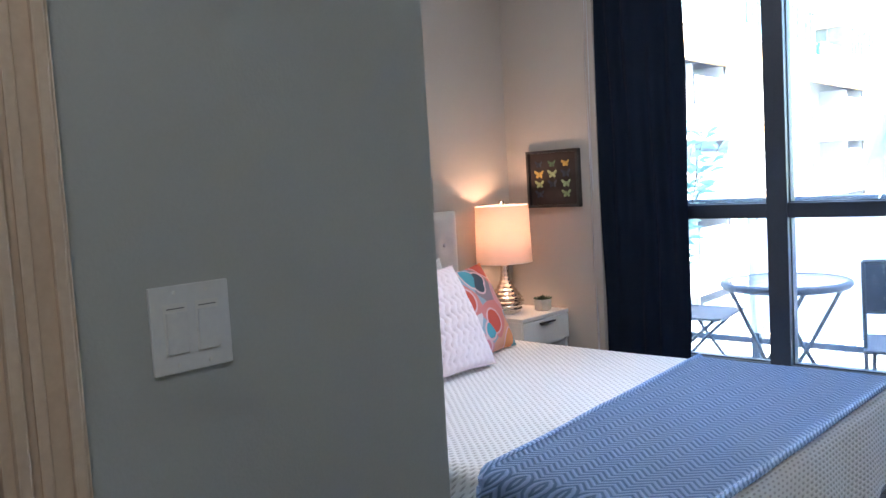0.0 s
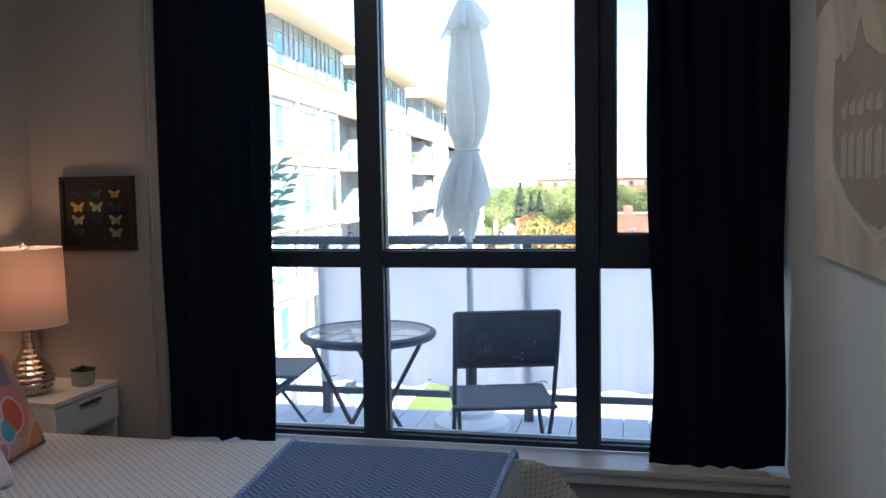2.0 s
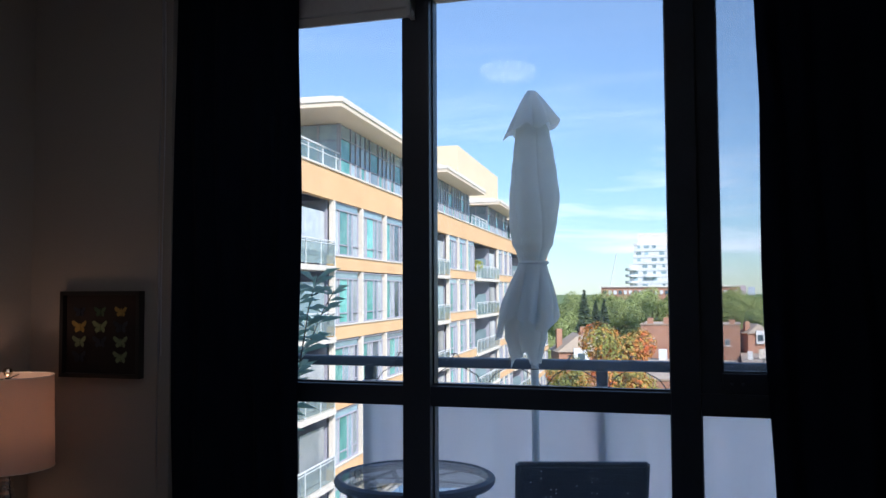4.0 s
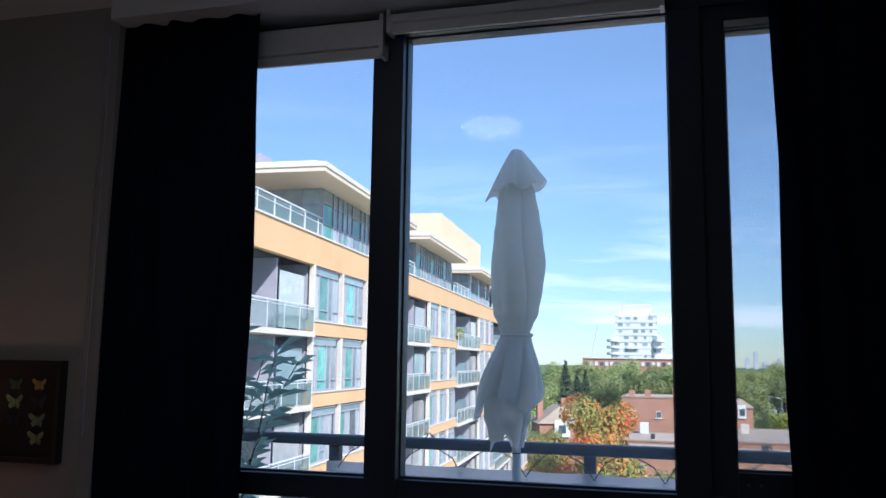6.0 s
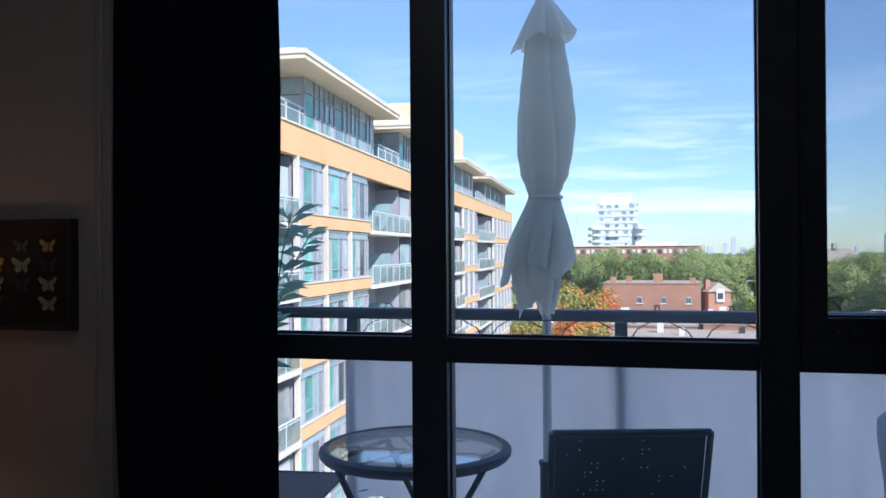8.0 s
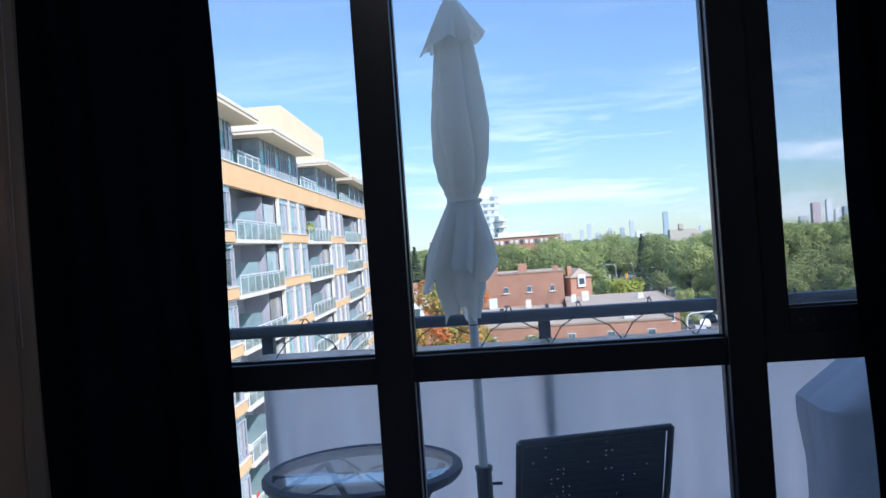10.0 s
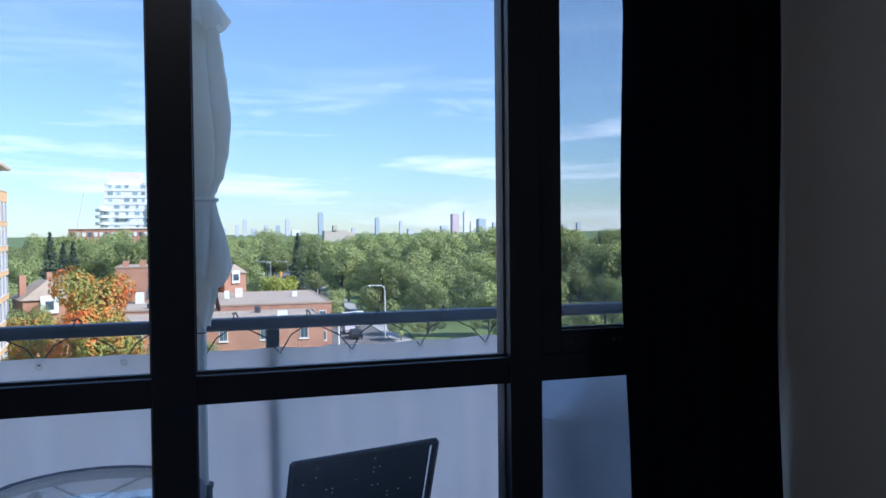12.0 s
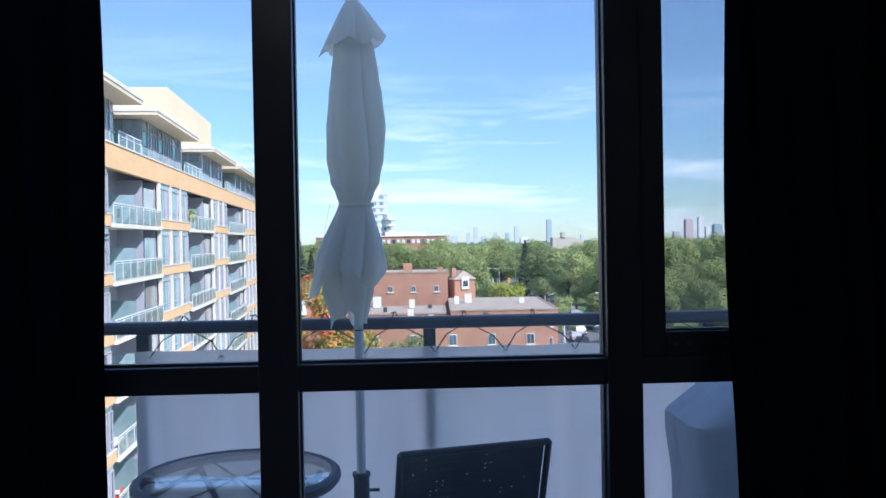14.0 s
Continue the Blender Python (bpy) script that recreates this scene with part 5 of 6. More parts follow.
protos = [one_window(0), one_window(1), one_window(2)]
used = [False, False, False]
rw = random.Random(11)
spand, pier, slab, bglass, brail, side = (bmesh.new() for _ in range(6))
for kind, v0, v1 in BAYS:
    for lev in range(7):
        z0, z1 = 3.13 - 3.06 * lev, 5.50 - 3.06 * lev
        if kind == "W":
            box(spand, -0.3, 0.0, v0, v1, z0 - 0.66, z0 - 0.06)
            box(slab, -0.3, 0.05, v0, v1, z0 - 0.06, z0)
            n = max(2, round((v1 - v0) / 3.75))
            pitch = (v1 - v0) / n
            for i in range(n):
                k = rw.choice((0, 1, 1, 2))
                p = protos[k]
                m = Matrix.Translation((0, v0 + i * pitch + 0.22, z0 + 0.01)) @ Matrix.Diagonal((1, (pitch - 0.24) / 3.42, 1, 1))
                if used[k]:
                    c = copy_thing(p, m)
                else:
                    c, used[k] = p, True
                    p.matrix_basis = m
                c.parent = house
                box(pier, -0.20, 0.03, v0 + i * pitch + 0.02, v0 + i * pitch + 0.20, z0, z1)
            box(side, -1.9, -0.3, v0, v0 + 0.25, z0 - 0.95, z1)
            box(side, -1.9, -0.3, v1 - 0.25, v1, z0 - 0.95, z1)
        else:
            zs = z0 - 0.52
            box(slab, -1.9, 0.16, v0 + 0.01, v1 - 0.01, zs - 0.22, zs)
            box(bglass, 0.08, 0.10, v0 + 0.08, v1 - 0.08, zs + 0.08, zs + 1.0)
            box(brail, 0.06, 0.12, v0 + 0.02, v1 - 0.02, zs + 1.04, zs + 1.09)
            box(brail, 0.07, 0.11, v0 + 0.02, v1 - 0.02, zs + 0.92, zs + 0.95)
            q, nb = v0 + 0.05, 7
            while q < v1:
                box(brail, 0.07, 0.11, q, q + 0.04, zs, zs + 1.04)
                q += (v1 - v0 - 0.12) / nb
            side_v = v1 - 3.2
            box(side, -1.9, -0.35, side_v, side_v + 0.15, zs, zs + 2.8)
            boxes("balcony_door", [(-1.89, -1.83, v0 + 0.8, v0 + 3.9, zs, zs + 2.3)], M["fglass"] if rw.random() < 0.6 else M["fdark"], house)
            boxes("balcony_window", [(-0.34, -0.30, side_v + 0.3, v1 - 0.3, zs + 0.1, zs + 2.35)], M["curtained" if rw.random() < 0.5 else "balglass"], house)
            boxes("divider", [(-1.85, -0.1, (v0 + v1) / 2 - 0.6, (v0 + v1) / 2 - 0.52, zs, zs + 1.75)], M["balglass"], house)
            if rw.random() < 0.7:
                q = rw.uniform(v0 + 1.5, v1 - 4.5)
                boxes("balcony_chair", [(-0.9, -0.35, q, q + 0.55, zs + 0.38, zs + 0.44), (-0.42, -0.37, q, q + 0.55, zs + 0.44, zs + 0.86), (-0.9, -0.85, q, q + 0.05, zs, zs + 0.38), (-0.9, -0.85, q + 0.5, q + 0.55, zs, zs + 0.38), (-0.42, -0.37, q, q + 0.05, zs, zs + 0.38), (-0.42, -0.37, q + 0.5, q + 0.55, zs, zs + 0.38)], M[rw.choice(("whitestone", "metal", "redpaint"))], house)
for lev in range(7):
    zs = 2.6 - 3.06 * lev
    box(slab, -4.0, -0.4, VEND + 0.01, VEND + 2.2, zs - 0.2, zs)
    box(bglass, -0.44, -0.42, VEND + 0.05, VEND + 2.15, zs + 0.08, zs + 1.0)
    box(bglass, -4.0, -0.46, VEND + 2.12, VEND + 2.14, zs + 0.08, zs + 1.0)
    box(brail, -0.46, -0.40, VEND + 0.05, VEND + 2.2, zs + 1.03, zs + 1.08)
for nm, b, mt, lb in (("spandrel", spand, M["brickbuff"], "buff brick bands under the windows"), ("pier", pier, M["cream"], "cream piers"), ("slab", slab, M["cream"], ""), ("balustrade_glass", bglass, M["clearglass"], "green glass balustrades"), ("balustrade_rail", brail, M["whitestone"], ""), ("side_wall", side, M["recess"], "")):
    part(nm, b, mt, house, lb, kind="stuff")
M["pglass"] = facade_glass("penthouse glass", (0.20, 0.26, 0.30), (0.36, 0.45, 0.48))
for a, b, g0, g1 in ((30.8, 46.8, 34.2, 46.0), (50.2, 63.8, 51.8, 64.0), (70.6, 84.2, 71.9, 84.0), (87.0, 113.5, 92.2, 113.0)):
    boxes("penthouse", [(-12, -0.22, g0 + 0.1, g1, 6.1, 9.1)], M["greypanel"], house)
    boxes("penthouse_roof", [(-13, 1.2, a, b, 9.30, 9.5)], M["cream"], house, "cream overhanging flat roof")
    boxes("roof_upstand", [(-12.2, 0.55, a + 0.7, b - 0.6, 9.5, 9.72)], M["cream"], house)
    boxes("roof_soffit", [(-12.9, 1.15, a + 0.05, b - 0.05, 9.1, 9.30)], M["soffit"], house, "tan boarded roof underside")
    bars = bmesh.new()
    q, k = g0, 0
    while q < g1 - 0.7:
        wq = 1.35 if k % 5 == 0 else 0.66
        g = M["fglass"] if k % 5 == 0 else M["pglass"]
        boxes("penthouse_pane", [(-0.20, -0.16, q + 0.05, q + wq, 7.55, 8.45)], g, house)
        boxes("penthouse_pane", [(-0.20, -0.16, q + 0.05, q + wq, 8.52, 9.08)], M["pglass"], house)
        boxes("penthouse_pane", [(-0.20, -0.16, q + 0.05, q + wq, 6.88, 7.48)], M["pglass" if k % 3 else "fglass"], house)
        box(bars, -0.20, -0.10, q - 0.01, q + 0.05, 6.87, 9.1)
        q += wq + 0.06
        k += 1
    for z in (6.87, 7.49, 8.46):
        box(bars, -0.20, -0.12, g0, g1, z, z + 0.05)
    u = 0.2
    for k in range(6):
        wq = 0.95 if k % 2 == 0 else 2.0
        boxes("penthouse_pane", [(-u - wq, -u - 0.08, g0 + 0.03, g0 + 0.09, 6.2, 8.3)], M["pglass" if k % 2 == 0 else "fglass"], house)
        boxes("penthouse_pane", [(-u - wq, -u - 0.08, g0 + 0.03, g0 + 0.09, 8.36, 9.05)], M["pglass"], house)
        box(bars, -u - 0.08, -u, g0 - 0.04, g0 + 0.09, 6.1, 9.1)
        u += wq
    part("mullions", bars, M["greypanel"], house, kind="stuff")
for q in (32.0, 36.5, 41.0):
    boxes("roof_unit", [(-3.2, -2.2, q, q + 1.1, 9.72, 10.25)], M["greypanel"], house)
boxes("plant_room", [(-12, -2.5, 70.5, 92, 9.4, 14.4)], material("beige plaster", (0.60, 0.50, 0.32), (0.68, 0.58, 0.39), 0.85, 0.5, 6, 0.1), house, "cream rooftop plant room")
shrub = thing("balcony_shrub", (0, 0, 0), "yellow green shrub in a white planter on a balcony", "plant")
shrub.matrix_basis = FR @ Matrix.Translation((-0.30, 67.5, 2.62))
boxes("planter", [(-0.3, 0.3, -0.5, 0.5, 0, 0.55)], M["whitestone"], shrub, bevel=0.02)

# ---- trees ----
M["leaf"] = material("tree leaves", (0.19, 0.24, 0.075), (0.43, 0.47, 0.18), 0.7, 0.35, 3, 0.0, tone=0.35)
M["leaforange"] = material("autumn leaves", (0.20, 0.27, 0.06), (0.75, 0.16, 0.04), 0.7, 0.22, 1.2, 0.0)
M["leaforange"].node_tree.nodes["Color Ramp"].color_ramp.elements.new(0.47).color = (0.32, 0.36, 0.08, 1)
M["leaforange"].node_tree.nodes["Color Ramp"].color_ramp.elements.new(0.53).color = (0.72, 0.34, 0.07, 1)
M["leaforange"].node_tree.nodes["Color Ramp"].color_ramp.elements[3].position = 0.60
M["leafyellow"] = material("yellow green leaves", (0.26, 0.32, 0.04), (0.50, 0.50, 0.08), 0.7, 0.5, 3, 0.0)
M["pine"] = material("spruce needles", (0.06, 0.09, 0.06), (0.13, 0.17, 0.10), 0.8, 0.4, 3, 0.0, tone=0.2)


for _k, _c in (("leafblue", (0.45, 0.62, 0.50)), ("leaf", (0.26, 0.32, 0.09)), ("leaforange", (0.34, 0.20, 0.04)), ("leafyellow", (0.35, 0.38, 0.06)), ("pine", (0.08, 0.12, 0.05))):
    _n = M[_k].node_tree
    _t, _m = _n.nodes.new("ShaderNodeBsdfTranslucent"), _n.nodes.new("ShaderNodeMixShader")
    _t.inputs[0].default_value, _m.inputs[0].default_value = (*_c, 1), 0.45
    _n.links.new(_n.nodes["Principled BSDF"].outputs[0], _m.inputs[1])
    _n.links.new(_t.outputs[0], _m.inputs[2])
    _n.links.new(_m.outputs[0], _n.nodes["Material Output"].inputs[0])


def leafy(bm, rnd, centres, count, size):
    """Small leaf clumps scattered over and inside round masses."""
    total = sum(r ** 2 for _, r in centres)
    for c, r in centres:
        for _ in range(int(count * r * r / total)):
            d = Vector((rnd.gauss(0, 1), rnd.gauss(0, 1), rnd.gauss(0, 1))).normalized()
            p = c + d * r * (0.72 + 0.34 * rnd.random()) * Vector((1, 1, 0.85)).length / 1.65
            n = (d + Vector((rnd.uniform(-0.45, 0.45), rnd.uniform(-0.45, 0.45), rnd.uniform(-0.1, 0.7)))).normalized()
            t = n.orthogonal().normalized()
            t.rotate(Matrix.Rotation(rnd.uniform(0, 6.28), 3, n))
            b = n.cross(t)
            s = size * rnd.uniform(0.6, 1.3)
            q = [bm.verts.new(p + t * s * x + b * s * y + n * s * z) for x, y, z in ((-1, -0.4, 0), (-0.2, -0.9, 0.2), (0.9, -0.3, -0.1), (0.5, 0.8, 0.15), (-0.6, 0.7, -0.2))]
            bm.faces.new(q)


def tree(at, h, w, mat, seed, count=8500, size=0.20, label="broad green leafy tree"):
    rnd = random.Random(seed)
    t = thing("tree", at, label, "tree", "trees of the neighbourhood")
    bm = bmesh.new()
    tube(bm, [(0, 0, 0), (0.1, 0, h * 0.25), (0, 0.1, h * 0.5), (0, 0, h * 0.85)], [h * 0.022, h * 0.017, h * 0.012, h * 0.004], 8)
    centres = [(Vector((0, 0, h * 0.72)), w * 0.30)]
    for k in range(17):
        a = k * 2.4 + rnd.uniform(-0.4, 0.4)
        rr = w * rnd.uniform(0.16, 0.36)
        zz = h * rnd.uniform(0.22, 0.9)
        rr *= 1.1 - 0.75 * max(0, zz / h - 0.6)
        c = Vector((math.cos(a) * rr, math.sin(a) * rr, zz))
        centres.append((c, w * rnd.uniform(0.13, 0.22)))
        tube(bm, [(0, 0, zz * 0.62), (c.x * 0.5, c.y * 0.5, zz * 0.82), tuple(c)], [h * 0.008, h * 0.006, h * 0.002], 5)
    part("trunk", bm, M["bark"], t)
    bm = bmesh.new()
    leafy(bm, rnd, centres, count, size)
    part("crown", bm, mat, t)
    return t


def spruce(at, h, w, seed):
    rnd = random.Random(seed)
    t = thing("tree", at, "dark pointed spruce tree", "tree", "trees of the neighbourhood")
    bm = bmesh.new()
    tube(bm, [(0, 0, 0), (0, 0, h)], [h * 0.015, 0.02], 6)
    part("trunk", bm, M["bark"], t)
    bm = bmesh.new()
    for _ in range(1300):
        q = rnd.random() ** 0.7
        z = h * (1 - q * 0.92)
        r = w * 0.5 * q * (0.55 + 0.45 * abs(math.sin(z * 2.4))) * rnd.uniform(0.7, 1.05)
        a = rnd.uniform(0, 6.28)
        p = Vector((r * math.cos(a), r * math.sin(a), z))
        d = Vector((math.cos(a), math.sin(a), -0.35))
        sd = Vector((-math.sin(a), math.cos(a), rnd.uniform(-0.3, 0.3))) * 0.28
        bm.faces.new([bm.verts.new(x) for x in (p - d * 0.5, p + sd, p + d * 0.5, p - sd)])
    part("crown", bm, M["pine"], t)
    return t


EX, EY = 0.05, -1.97


def far(r, d, z):
    """A place by its slope from the window (sideways over ahead) and the distance ahead."""
    return (EX + (r + 0.04) * d, EY + d, z)


kinds = [tree(far(0.28, 205, -16), 17.0, 13, M["leaf"], 1), tree(far(0.36, 190, -16), 15.0, 12, M["leaf"], 2), tree(far(0.18, 240, -16), 16.5, 14, M["leaf"], 3), tree(far(0.45, 175, -16), 16.5, 12, M["leaf"], 5), tree(far(0.52, 150, -16), 15.0, 12, M["leaf"], 6)]
rt = random.Random(21)
for row, (d, zs, step) in enumerate(((128, 0.60, 0.055), (150, 0.74, 0.05), (178, 0.84, 0.042), (205, 0.93, 0.038), (235, 0.99, 0.040), (270, 1.04, 0.036), (310, 1.07, 0.034))):
    r = (0.27, 0.215, 0.165, 0.13, -0.2, -0.22, -0.24)[row]
    while r < 0.95:
        rr = r + rt.uniform(-0.3, 0.3) * step
        dd = d + rt.uniform(-9, 9)
        if not (row == 4 and 0.055 < rr < 0.10):
            s = zs * rt.uniform(0.84, 1.06)
            copy_thing(rt.choice(kinds), Matrix.Translation(far(rr, dd, -16)) @ pose(0, 0, 0, 0, 0, rt.uniform(0, 360)) @ Matrix.Diagonal((s * 1.05, s * 1.05, s, 1)))
        r += step
for r, d, k in ((-0.19, 118, 0.5), (-0.215, 140, 0.62), (-0.17, 150, 0.6), (-0.20, 175, 0.8), (-0.145, 165, 0.66), (0.40, 100, 0.42), (0.47, 104, 0.5), (0.55, 112, 0.7), (0.36, 112, 0.36), (0.225, 128, 0.34), (0.06, 172, 0.55), (0.145, 150, 0.42)):
    copy_thing(rt.choice(kinds), Matrix.Translation(far(r, d, -16)) @ pose(0, 0, 0, 0, 0, rt.uniform(0, 360)) @ Matrix.Scale(k, 4))
sp1 = spruce(far(0.10, 215, -16), 17, 9, 8)
for r, d, s in ((-0.168, 200, 1.05), (-0.145, 205, 0.92), (-0.155, 215, 0.9), (0.43, 160, 0.8), (0.5, 185, 0.9), (0.33, 185, 0.8)):
    copy_thing(sp1, Matrix.Translation(far(r, d, -16)) @ Matrix.Scale(s, 4))
tree(far(-0.122, 92, -16), 13.9, 9.5, M["leaforange"], 31, 15000, 0.14, "maple tree turning orange and green")
tree(far(-0.187, 100, -16), 9.0, 7.0, M["leaforange"], 33, 4000, 0.14, "small red and orange autumn tree")
copy_thing(kinds[1], Matrix.Translation(far(-0.03, 84, -16)) @ Matrix.Scale(0.56, 4))
tree(far(0.075, 165, -16), 8.5, 9.0, M["leafyellow"], 34, 3000, 0.22, "low yellow green tree")
bm = bmesh.new()
leafy(bm, random.Random(3), [(Vector((0, 0, 1.0)), 0.55), (Vector((0, -0.4, 0.85)), 0.4), (Vector((0, 0.45, 0.9)), 0.4)], 420, 0.09)
part("foliage", bm, M["leafyellow"], shrub)

# ---- ground, road, houses ----
structure("ground", [(-3000, 3000, -200, 4800, -17, -16)], M["grass"], "grassy ground of the neighbourhood")
road = boxes("road", [(-6, 6, -30, 300, -15.998, -15.97)], M["asphalt"], None, "grey asphalt road", kind="structure", m=Matrix.Translation((22, 60, 0)) @ pose(0, 0, 0, 0, 0, -4))
boxes("pavement", [(-9, -6.2, -30, 300, -15.995, -15.9), (6.2, 9, -30, 300, -15.995, -15.9)], M["concrete"], None, "concrete pavement along the road", kind="structure", m=Matrix.Translation((22, 60, 0)) @ pose(0, 0, 0, 0, 0, -4))
M["paving"] = material("beige paving", (0.38, 0.33, 0.27), (0.50, 0.45, 0.38), 0.85, 0.4, 5, 0.3)
structure("court_paving", [(-12, 8.5, 2, 85, -15.995, -15.96)], M["paving"], "beige paved yard between the buildings")


def flat_house(cx_, cy_, w, dpt, h, rz, label, wins, storeys=2, small=1.0, drop=2.6):
    """A flat-roofed brick block with recessed windows, white sills, parapet and roof clutter."""
    b = thing("brick_building", (cx_, cy_, -16), label, "building", "brick buildings", rz)
    boxes("wall", [(-w / 2, w / 2, -dpt / 2, dpt / 2, 0, h)], M["redbrick"], b)
    boxes("parapet", [(-w / 2 - 0.1, w / 2 + 0.1, -dpt / 2 - 0.1, -dpt / 2 + 0.2, h, h + 0.25), (-w / 2 - 0.1, w / 2 + 0.1, dpt / 2 - 0.2, dpt / 2 + 0.1, h, h + 0.25), (-w / 2 - 0.1, -w / 2 + 0.2, -dpt / 2 + 0.2, dpt / 2 - 0.2, h, h + 0.25), (w / 2 - 0.2, w / 2 + 0.1, -dpt / 2 + 0.2, dpt / 2 - 0.2, h, h + 0.25)], M["roofedge"], b)
    boxes("roof", [(-w / 2 + 0.2, w / 2 - 0.2, -dpt / 2 + 0.2, dpt / 2 - 0.2, h, h + 0.15)], M["roofgravel"], b, "gravel flat roof")
    for s in range(storeys):
        for i in range(wins):
            x = -w / 2 + w * (i + 0.5) / wins
            z = h - drop - 3.1 * s
            wn_ = boxes("window", [(x - 0.55 * small, x + 0.55 * small, -dpt / 2 - 0.06, -dpt / 2 - 0.01, z, z + 1.5 * small)], M["whitestone"], b)
            boxes("pane", [(x - 0.47 * small, x - 0.02, -dpt / 2 - 0.085, -dpt / 2 - 0.062, z + 0.1, z + 1.5 * small - 0.1), (x + 0.02, x + 0.47 * small, -dpt / 2 - 0.085, -dpt / 2 - 0.062, z + 0.1, z + 1.5 * small - 0.1)], M["fdark"], wn_)
            boxes("sill", [(x - 0.7, x + 0.7, -dpt / 2 - 0.15, -dpt / 2 - 0.01, z - 0.15, z)], M["cream"], wn_)
    return b


flat_house(24, 44, 18, 14, 3.5, -2, "low orange brown brick building beside the yard", 4, 1, 0.8, 2.4)


def roof_bits(b, h, items):
    for x, y, w, d, t, mt in items:
        boxes("chimney", [(x - w / 2, x + w / 2, y - d / 2, y + d / 2, h + 0.15, h + t)], M[mt], b)


b1 = flat_house(6.3, 119, 26.5, 13, 5.6, -2, "low red brick building with a pale gravel roof", 5)
roof_bits(b1, 5.6, ((-6, 2, 0.9, 0.9, 1.7, "cream"), (-3, -2, 0.7, 0.7, 1.2, "whitestone"), (5, 3, 0.8, 0.8, 1.0, "metal"), (8, -3, 1.4, 1.0, 0.9, "whitestone")))
b2 = flat_house(-1.5, 135, 15, 15, 6.0, -2, "red brick block with a flat gravel roof", 4)
roof_bits(b2, 6.0, ((-4, 6, 1.3, 1.0, 1.9, "whitestone"), (2, 4, 0.9, 0.9, 1.5, "cream"), (-2, -4, 0.6, 0.6, 0.9, "metal"), (5, 2, 0.6, 0.6, 0.8, "metal")))
b3 = flat_house(15.2, 140, 16.5, 27, 6.4, -2, "long brick building with a wide flat roof", 6)
roof_bits(b3, 6.4, ((-7, 0, 0.8, 0.8, 1.4, "whitestone"), (-5, 2, 1.2, 0.8, 1.7, "cream"), (4, 0, 0.9, 0.9, 1.0, "whitestone"), (9, -2, 0.6, 0.6, 0.7, "metal")))
b4 = flat_house(-0.9, 156, 16.6, 12, 11.5, -2, "tall plain red brick building with chimneys", 4, 1, 0.75, 3.4)
roof_bits(b4, 11.5, ((-6.8, -4, 1.0, 0.9, 1.2, "redbrick"), (-4, -4, 1.0, 0.9, 1.3, "redbrick"), (1, -3, 1.6, 1.1, 1.7, "redbrick"), (7, -4, 1.0, 0.9, 1.0, "redbrick")))
for r, d, k in ((-0.176, 122, 0.68), (-0.155, 142, 0.6), (0.022, 158, 0.45)):
    x, y, _ = far(r, d, 0)
    g = thing("gabled_house", (x, y, -16), "red brick house with a pale gable and hipped roof", "house", "gabled houses", 20)
    w, h = 4.6 * k, 7.6 + 2.0 * k - (0 if k > 0.55 else -1.5)
    boxes("wall", [(-w, w, -w, w, 0, h)], M["redbrick"], g)
    bm = bmesh.new()
    a = [bm.verts.new(p) for p in ((-w - 0.3, -w - 0.3, h), (w + 0.3, -w - 0.3, h), (w + 0.3, w + 0.3, h), (-w - 0.3, w + 0.3, h), (0, -w * 0.8, h + w * 0.8), (0, w * 0.8, h + w * 0.8))]
    for f in ((0, 1, 4), (1, 2, 5, 4), (2, 3, 5), (3, 0, 4, 5), (3, 2, 1, 0)):
        bm.faces.new([a[i] for i in f])
    part("roof", bm, M["roofgravel"], g, "shingled roof")
    boxes("gable", [(-w * 0.35, w * 0.35, -w - 0.32, -w - 0.01, h - 1.8, h + 0.5)], M["whitestone"], g)
    boxes("window", [(-0.5, 0.5, -w - 0.38, -w - 0.33, h - 1.3, h - 0.2)], M["fdark"], g)
    boxes("chimney", [(-w + 0.2, -w + 1.0, -0.5, 0.5, h, h + w * 1.0)], M["redbrick"], g)

# brick block and white stepped tower in the distance
lb = thing("brick_block", far(-0.0795, 330, -18.6), "long red and white brick apartment block far away", "building", rz=0)
boxes("wall", [(-23, 28, 0, 16, 0, 21.6)], M["redbrick"], lb)
for i in range(26):
    boxes("window", [(-22.2 + 1.93 * i, -21.0 + 1.93 * i, -0.12, -0.02, 18.9, 20.4)], M["whitestone" if i % 3 else "fdark"], lb)
boxes("cornice", [(-23.3, 28.3, -0.4, 16.3, 21.6, 22.1)], M["cream"], lb)
boxes("roof_terrace", [(4, 20, 3, 14, 22.1, 23.4)], M["whitestone"], lb)
tw = thing("white_tower", far(-0.0885, 400, -19), "white stepped apartment tower with curved terraces far away", "building")
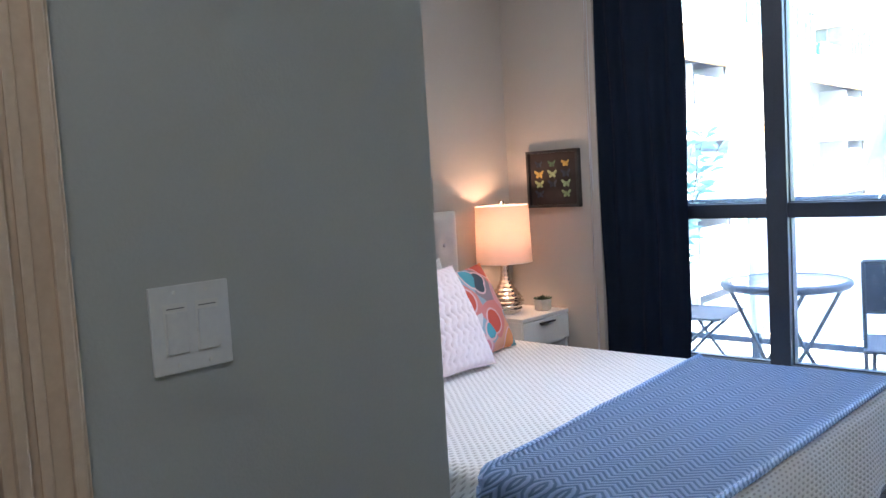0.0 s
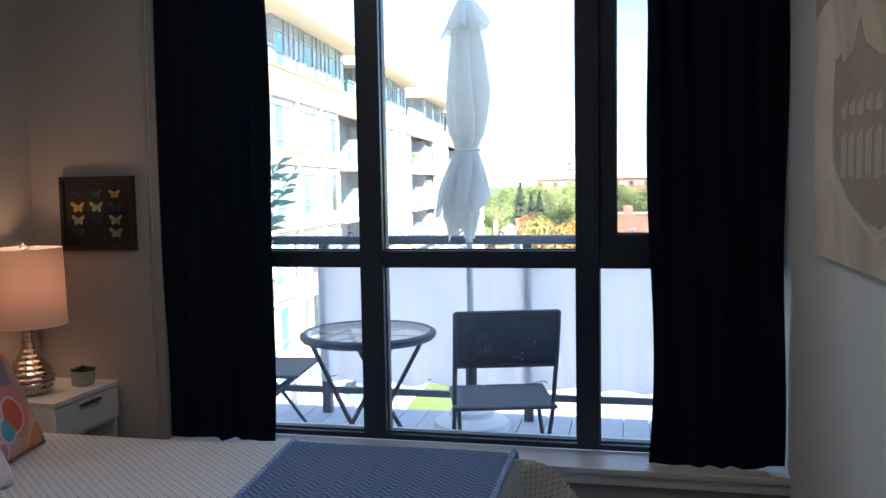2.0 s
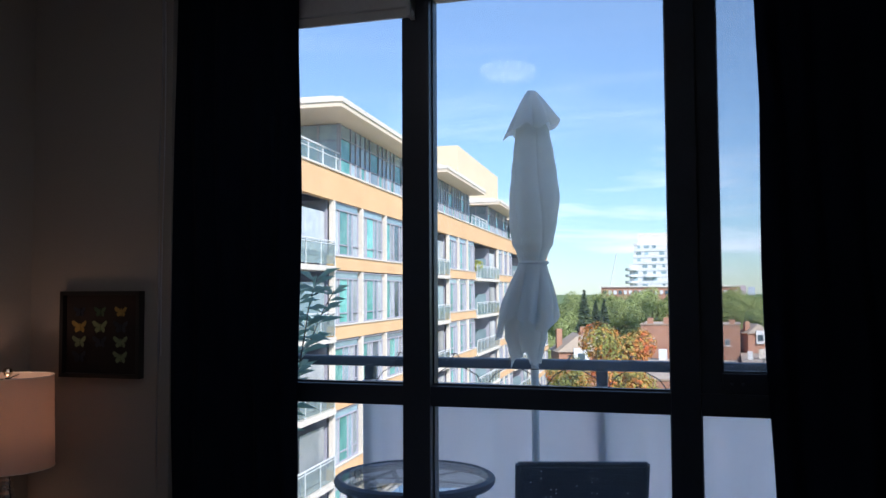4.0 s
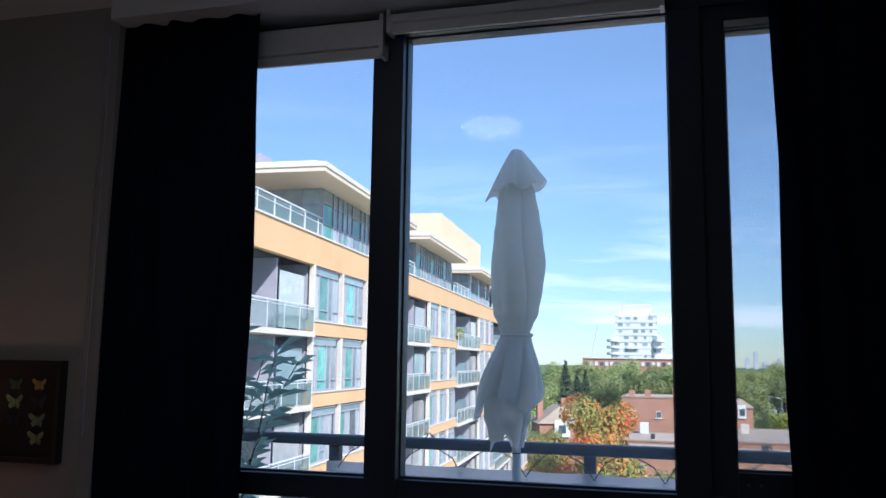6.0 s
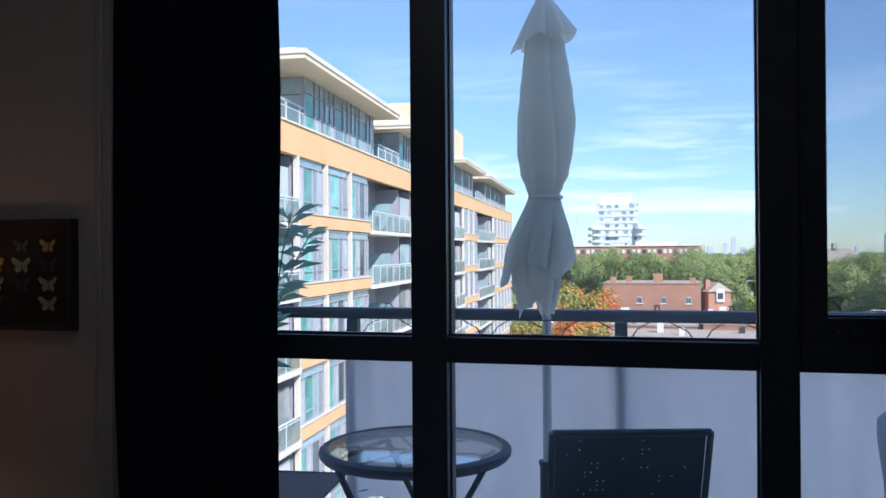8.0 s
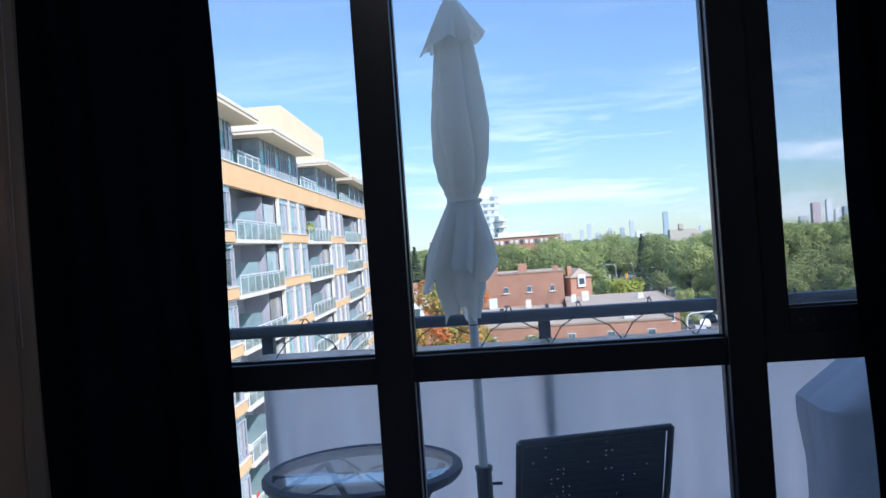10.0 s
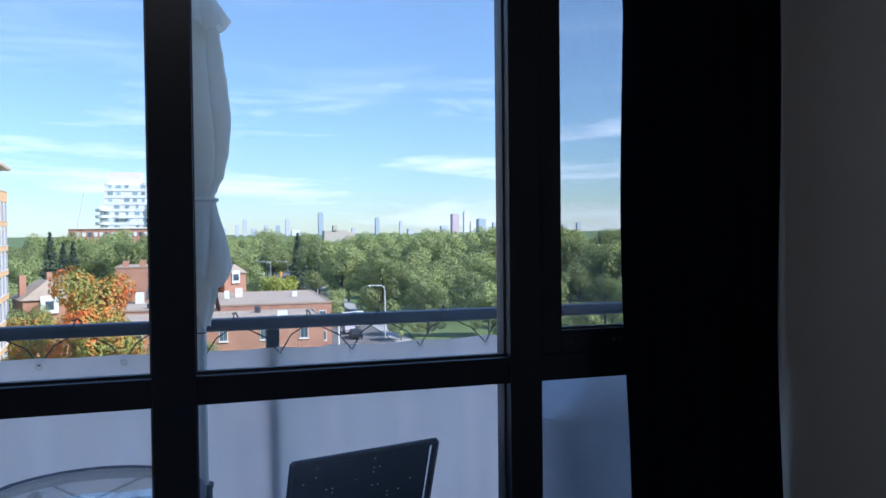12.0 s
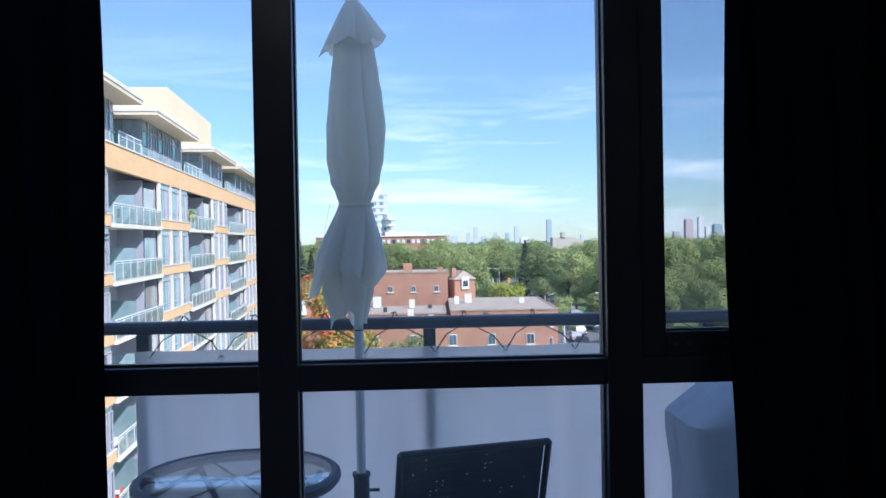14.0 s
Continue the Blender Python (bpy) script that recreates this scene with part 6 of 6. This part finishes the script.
for i in range(14):
    z = 3 * i
    w = 11.6 if i < 11 else 9.6
    boxes("storey", [(-w, w, 0, 16, z, z + 1.3)], M["whitestone"], tw)
    boxes("wall", [(-w + 0.25, w - 0.25, 0.2, 15.8, z + 1.3, z + 3.0)], M["whitestone"], tw)
    for k in range(5):
        x = -w + 1.0 + (2 * w - 2.0) * (k + 0.5) / 5
        hw = (1.1, 0.6, 0.85)[(k * 2 + i) % 3]
        if (k * 3 + i * 2) % 5:
            boxes("window", [(x - hw, x + hw, 0.08, 0.19, z + 1.4, z + 2.8)], M["balglass"], tw)
    if i < 11:
        for sg in (-1, 1):
            bm = bmesh.new()
            lathe(bm, [(2.6, z), (2.9, z + 0.3), (2.9, z + 1.3), (2.6, z + 1.3)], sg * (w - 1.2), 0.6, 16)
            part("terrace", bm, M["whitestone"], tw, "white curved terrace")
        if i % 2:
            boxes("balcony", [(-4 + (i % 3) * 2.5, 1 + (i % 3) * 2.5, -1.3, -0.01, z, z + 1.0)], M["whitestone"], tw)
boxes("plant_room", [(-7.4, 6.6, 2, 13, 42, 47.6)], M["cream"], tw)
boxes("parapet", [(6.7, 9.6, 0, 16, 42, 43.2), (-9.6, -7.5, 0, 16, 42, 43.2)], M["whitestone"], tw)

# crane, street lamps, signals, cars
crane = thing("crane", far(-0.139, 700, -19), "thin white tower crane far away", "crane")
bm = bmesh.new()
tube(bm, [(0, 0, 0), (0, 0, 28)], 0.5, 5)
tube(bm, [(0, 0, 28), (5, 0, 52)], 0.45, 5)
part("mast", bm, M["whitestone"], crane)


def street_lamp(at, h, rz):
    s = thing("street_lamp", at, "pale metal street lamp with a curved arm", "street lamp", "street lamps by the road", rz)
    bm = bmesh.new()
    tube(bm, [(0, 0, 0), (0, 0, h * 0.9), (-0.15, 0, h * 0.965), (-0.6, 0, h * 0.99), (-2.2, 0, h)], [0.12, 0.09, 0.08, 0.07, 0.05], 8)
    part("pole", bm, M["whitestone"], s, smooth=True)
    boxes("head", [(-2.9, -2.1, -0.15, 0.15, h - 0.1, h + 0.06)], M["whitestone"], s, bevel=0.04)
    return s


s0 = street_lamp(far(0.123, 201, -16), 9.0, 0)
for r, d, k, rz in ((0.205, 133, 0.95, 0), (0.147, 91, 0.95, 180), (0.088, 240, 1.0, 0), (0.068, 240, 1.0, 0), (0.055, 255, 1.0, 0)):
    copy_thing(s0, Matrix.Translation(far(r, d, -16)) @ pose(0, 0, 0, 0, 0, rz) @ Matrix.Scale(k, 4))
yellow = material("signal yellow", (0.65, 0.30, 0.02), (0.8, 0.4, 0.05), 0.5, 3, 20, 0)
for r, d in ((0.071, 211), (0.087, 211), (0.080, 232)):
    t = thing("traffic_light", far(r, d, -16), "yellow traffic light on an arm over the road", "traffic light", "traffic lights over the road")
    bm = bmesh.new()
    tube(bm, [(3, 0, 0), (3, 0, 6.0), (0, 0, 6.3)], 0.1, 6)
    part("pole", bm, M["metal"], t)
    boxes("signal_head", [(-0.3, 0.3, -0.3, 0.1, 5.1, 6.5)], yellow, t, bevel=0.05)

def car(at, rz, mat, label):
    c = thing("car", at, label, "car", "cars on the road", rz)
    bm = bmesh.new()
    prof = [(-2.2, 0.35), (-2.25, 0.8), (-1.5, 0.95), (-0.8, 1.42), (0.9, 1.45), (1.7, 0.95), (2.2, 0.85), (2.25, 0.35)]
    l = [bm.verts.new((-0.88 + (0.12 if z > 1.2 else 0), y, z)) for y, z in prof]
    r_ = [bm.verts.new((0.88 - (0.12 if z > 1.2 else 0), y, z)) for y, z in prof]
    bm.faces.new(l)
    bm.faces.new(r_[::-1])
    for i in range(len(prof)):
        j = (i + 1) % len(prof)
        bm.faces.new((l[j], l[i], r_[i], r_[j]))
    bmesh.ops.recalc_face_normals(bm, faces=bm.faces[:])
    part("body", bm, mat, c, bevel=0.04)
    boxes("side_glass", [(-0.86, 0.86, -0.7, 0.85, 0.98, 1.36)], M["fdark"], c)
    bm = bmesh.new()
    for x in (-0.8, 0.8):
        for y in (-1.35, 1.35):
            tube(bm, [(x - 0.1, y, 0.33), (x + 0.1, y, 0.33)], 0.33, 12)
    part("wheels", bm, M["black"], c)


for r, d, mt, lb_ in ((0.165, 150, "whitestone", "white car on the road"), (0.172, 158, "metal", "dark grey car on the road"), (0.160, 141, "greypanel", "silver car on the road"), (0.168, 134, "black", "black car on the road"), (0.138, 168, "whitestone", "white car by the crossing"), (0.095, 213, "redpaint", "red car waiting at the crossing")):
    car(far(r, d, -15.96), -4, M[mt], lb_)

# skyline


# Tower colours with the distance haze already mixed in; no air volume is built.
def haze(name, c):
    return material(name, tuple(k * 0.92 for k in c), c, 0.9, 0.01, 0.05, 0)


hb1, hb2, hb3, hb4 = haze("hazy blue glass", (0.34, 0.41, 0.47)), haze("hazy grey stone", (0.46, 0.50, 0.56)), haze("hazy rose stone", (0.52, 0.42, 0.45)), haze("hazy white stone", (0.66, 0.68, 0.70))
SKY_D = 3400
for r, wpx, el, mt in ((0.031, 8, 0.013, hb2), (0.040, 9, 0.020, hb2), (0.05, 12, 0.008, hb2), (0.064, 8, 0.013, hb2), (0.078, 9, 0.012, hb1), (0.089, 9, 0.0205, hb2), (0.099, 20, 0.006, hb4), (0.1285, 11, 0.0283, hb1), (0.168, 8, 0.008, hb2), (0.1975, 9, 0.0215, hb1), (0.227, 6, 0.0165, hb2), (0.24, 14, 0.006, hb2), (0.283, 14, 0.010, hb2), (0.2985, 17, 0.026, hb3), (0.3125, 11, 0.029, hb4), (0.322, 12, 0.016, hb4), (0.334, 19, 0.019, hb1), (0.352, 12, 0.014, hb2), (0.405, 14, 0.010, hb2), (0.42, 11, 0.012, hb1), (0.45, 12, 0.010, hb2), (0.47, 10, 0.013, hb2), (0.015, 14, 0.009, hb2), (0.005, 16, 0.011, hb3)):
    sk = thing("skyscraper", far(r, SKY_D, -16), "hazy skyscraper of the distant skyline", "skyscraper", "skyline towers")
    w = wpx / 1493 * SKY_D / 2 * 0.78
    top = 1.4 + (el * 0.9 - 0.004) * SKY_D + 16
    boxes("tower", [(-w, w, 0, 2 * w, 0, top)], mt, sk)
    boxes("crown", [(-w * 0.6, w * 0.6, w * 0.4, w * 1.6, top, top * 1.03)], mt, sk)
hall = thing("castle_building", far(0.146, 1300, -24), "cream stone building with a raised centre far away", "building")
boxes("wall", [(-18, 20, 0, 20, 0, 26)], M["paving"], hall)
boxes("tower", [(-4, 2, -2, 10, 26, 34)], M["paving"], hall)
boxes("wing", [(20.1, 30, 2, 18, 0, 23)], M["paving"], hall)
cn_ = thing("observation_tower", far(0.431, SKY_D, -16), "slender concrete observation tower on the skyline", "tower")
bm = bmesh.new()
H = 0.053 * SKY_D + 17
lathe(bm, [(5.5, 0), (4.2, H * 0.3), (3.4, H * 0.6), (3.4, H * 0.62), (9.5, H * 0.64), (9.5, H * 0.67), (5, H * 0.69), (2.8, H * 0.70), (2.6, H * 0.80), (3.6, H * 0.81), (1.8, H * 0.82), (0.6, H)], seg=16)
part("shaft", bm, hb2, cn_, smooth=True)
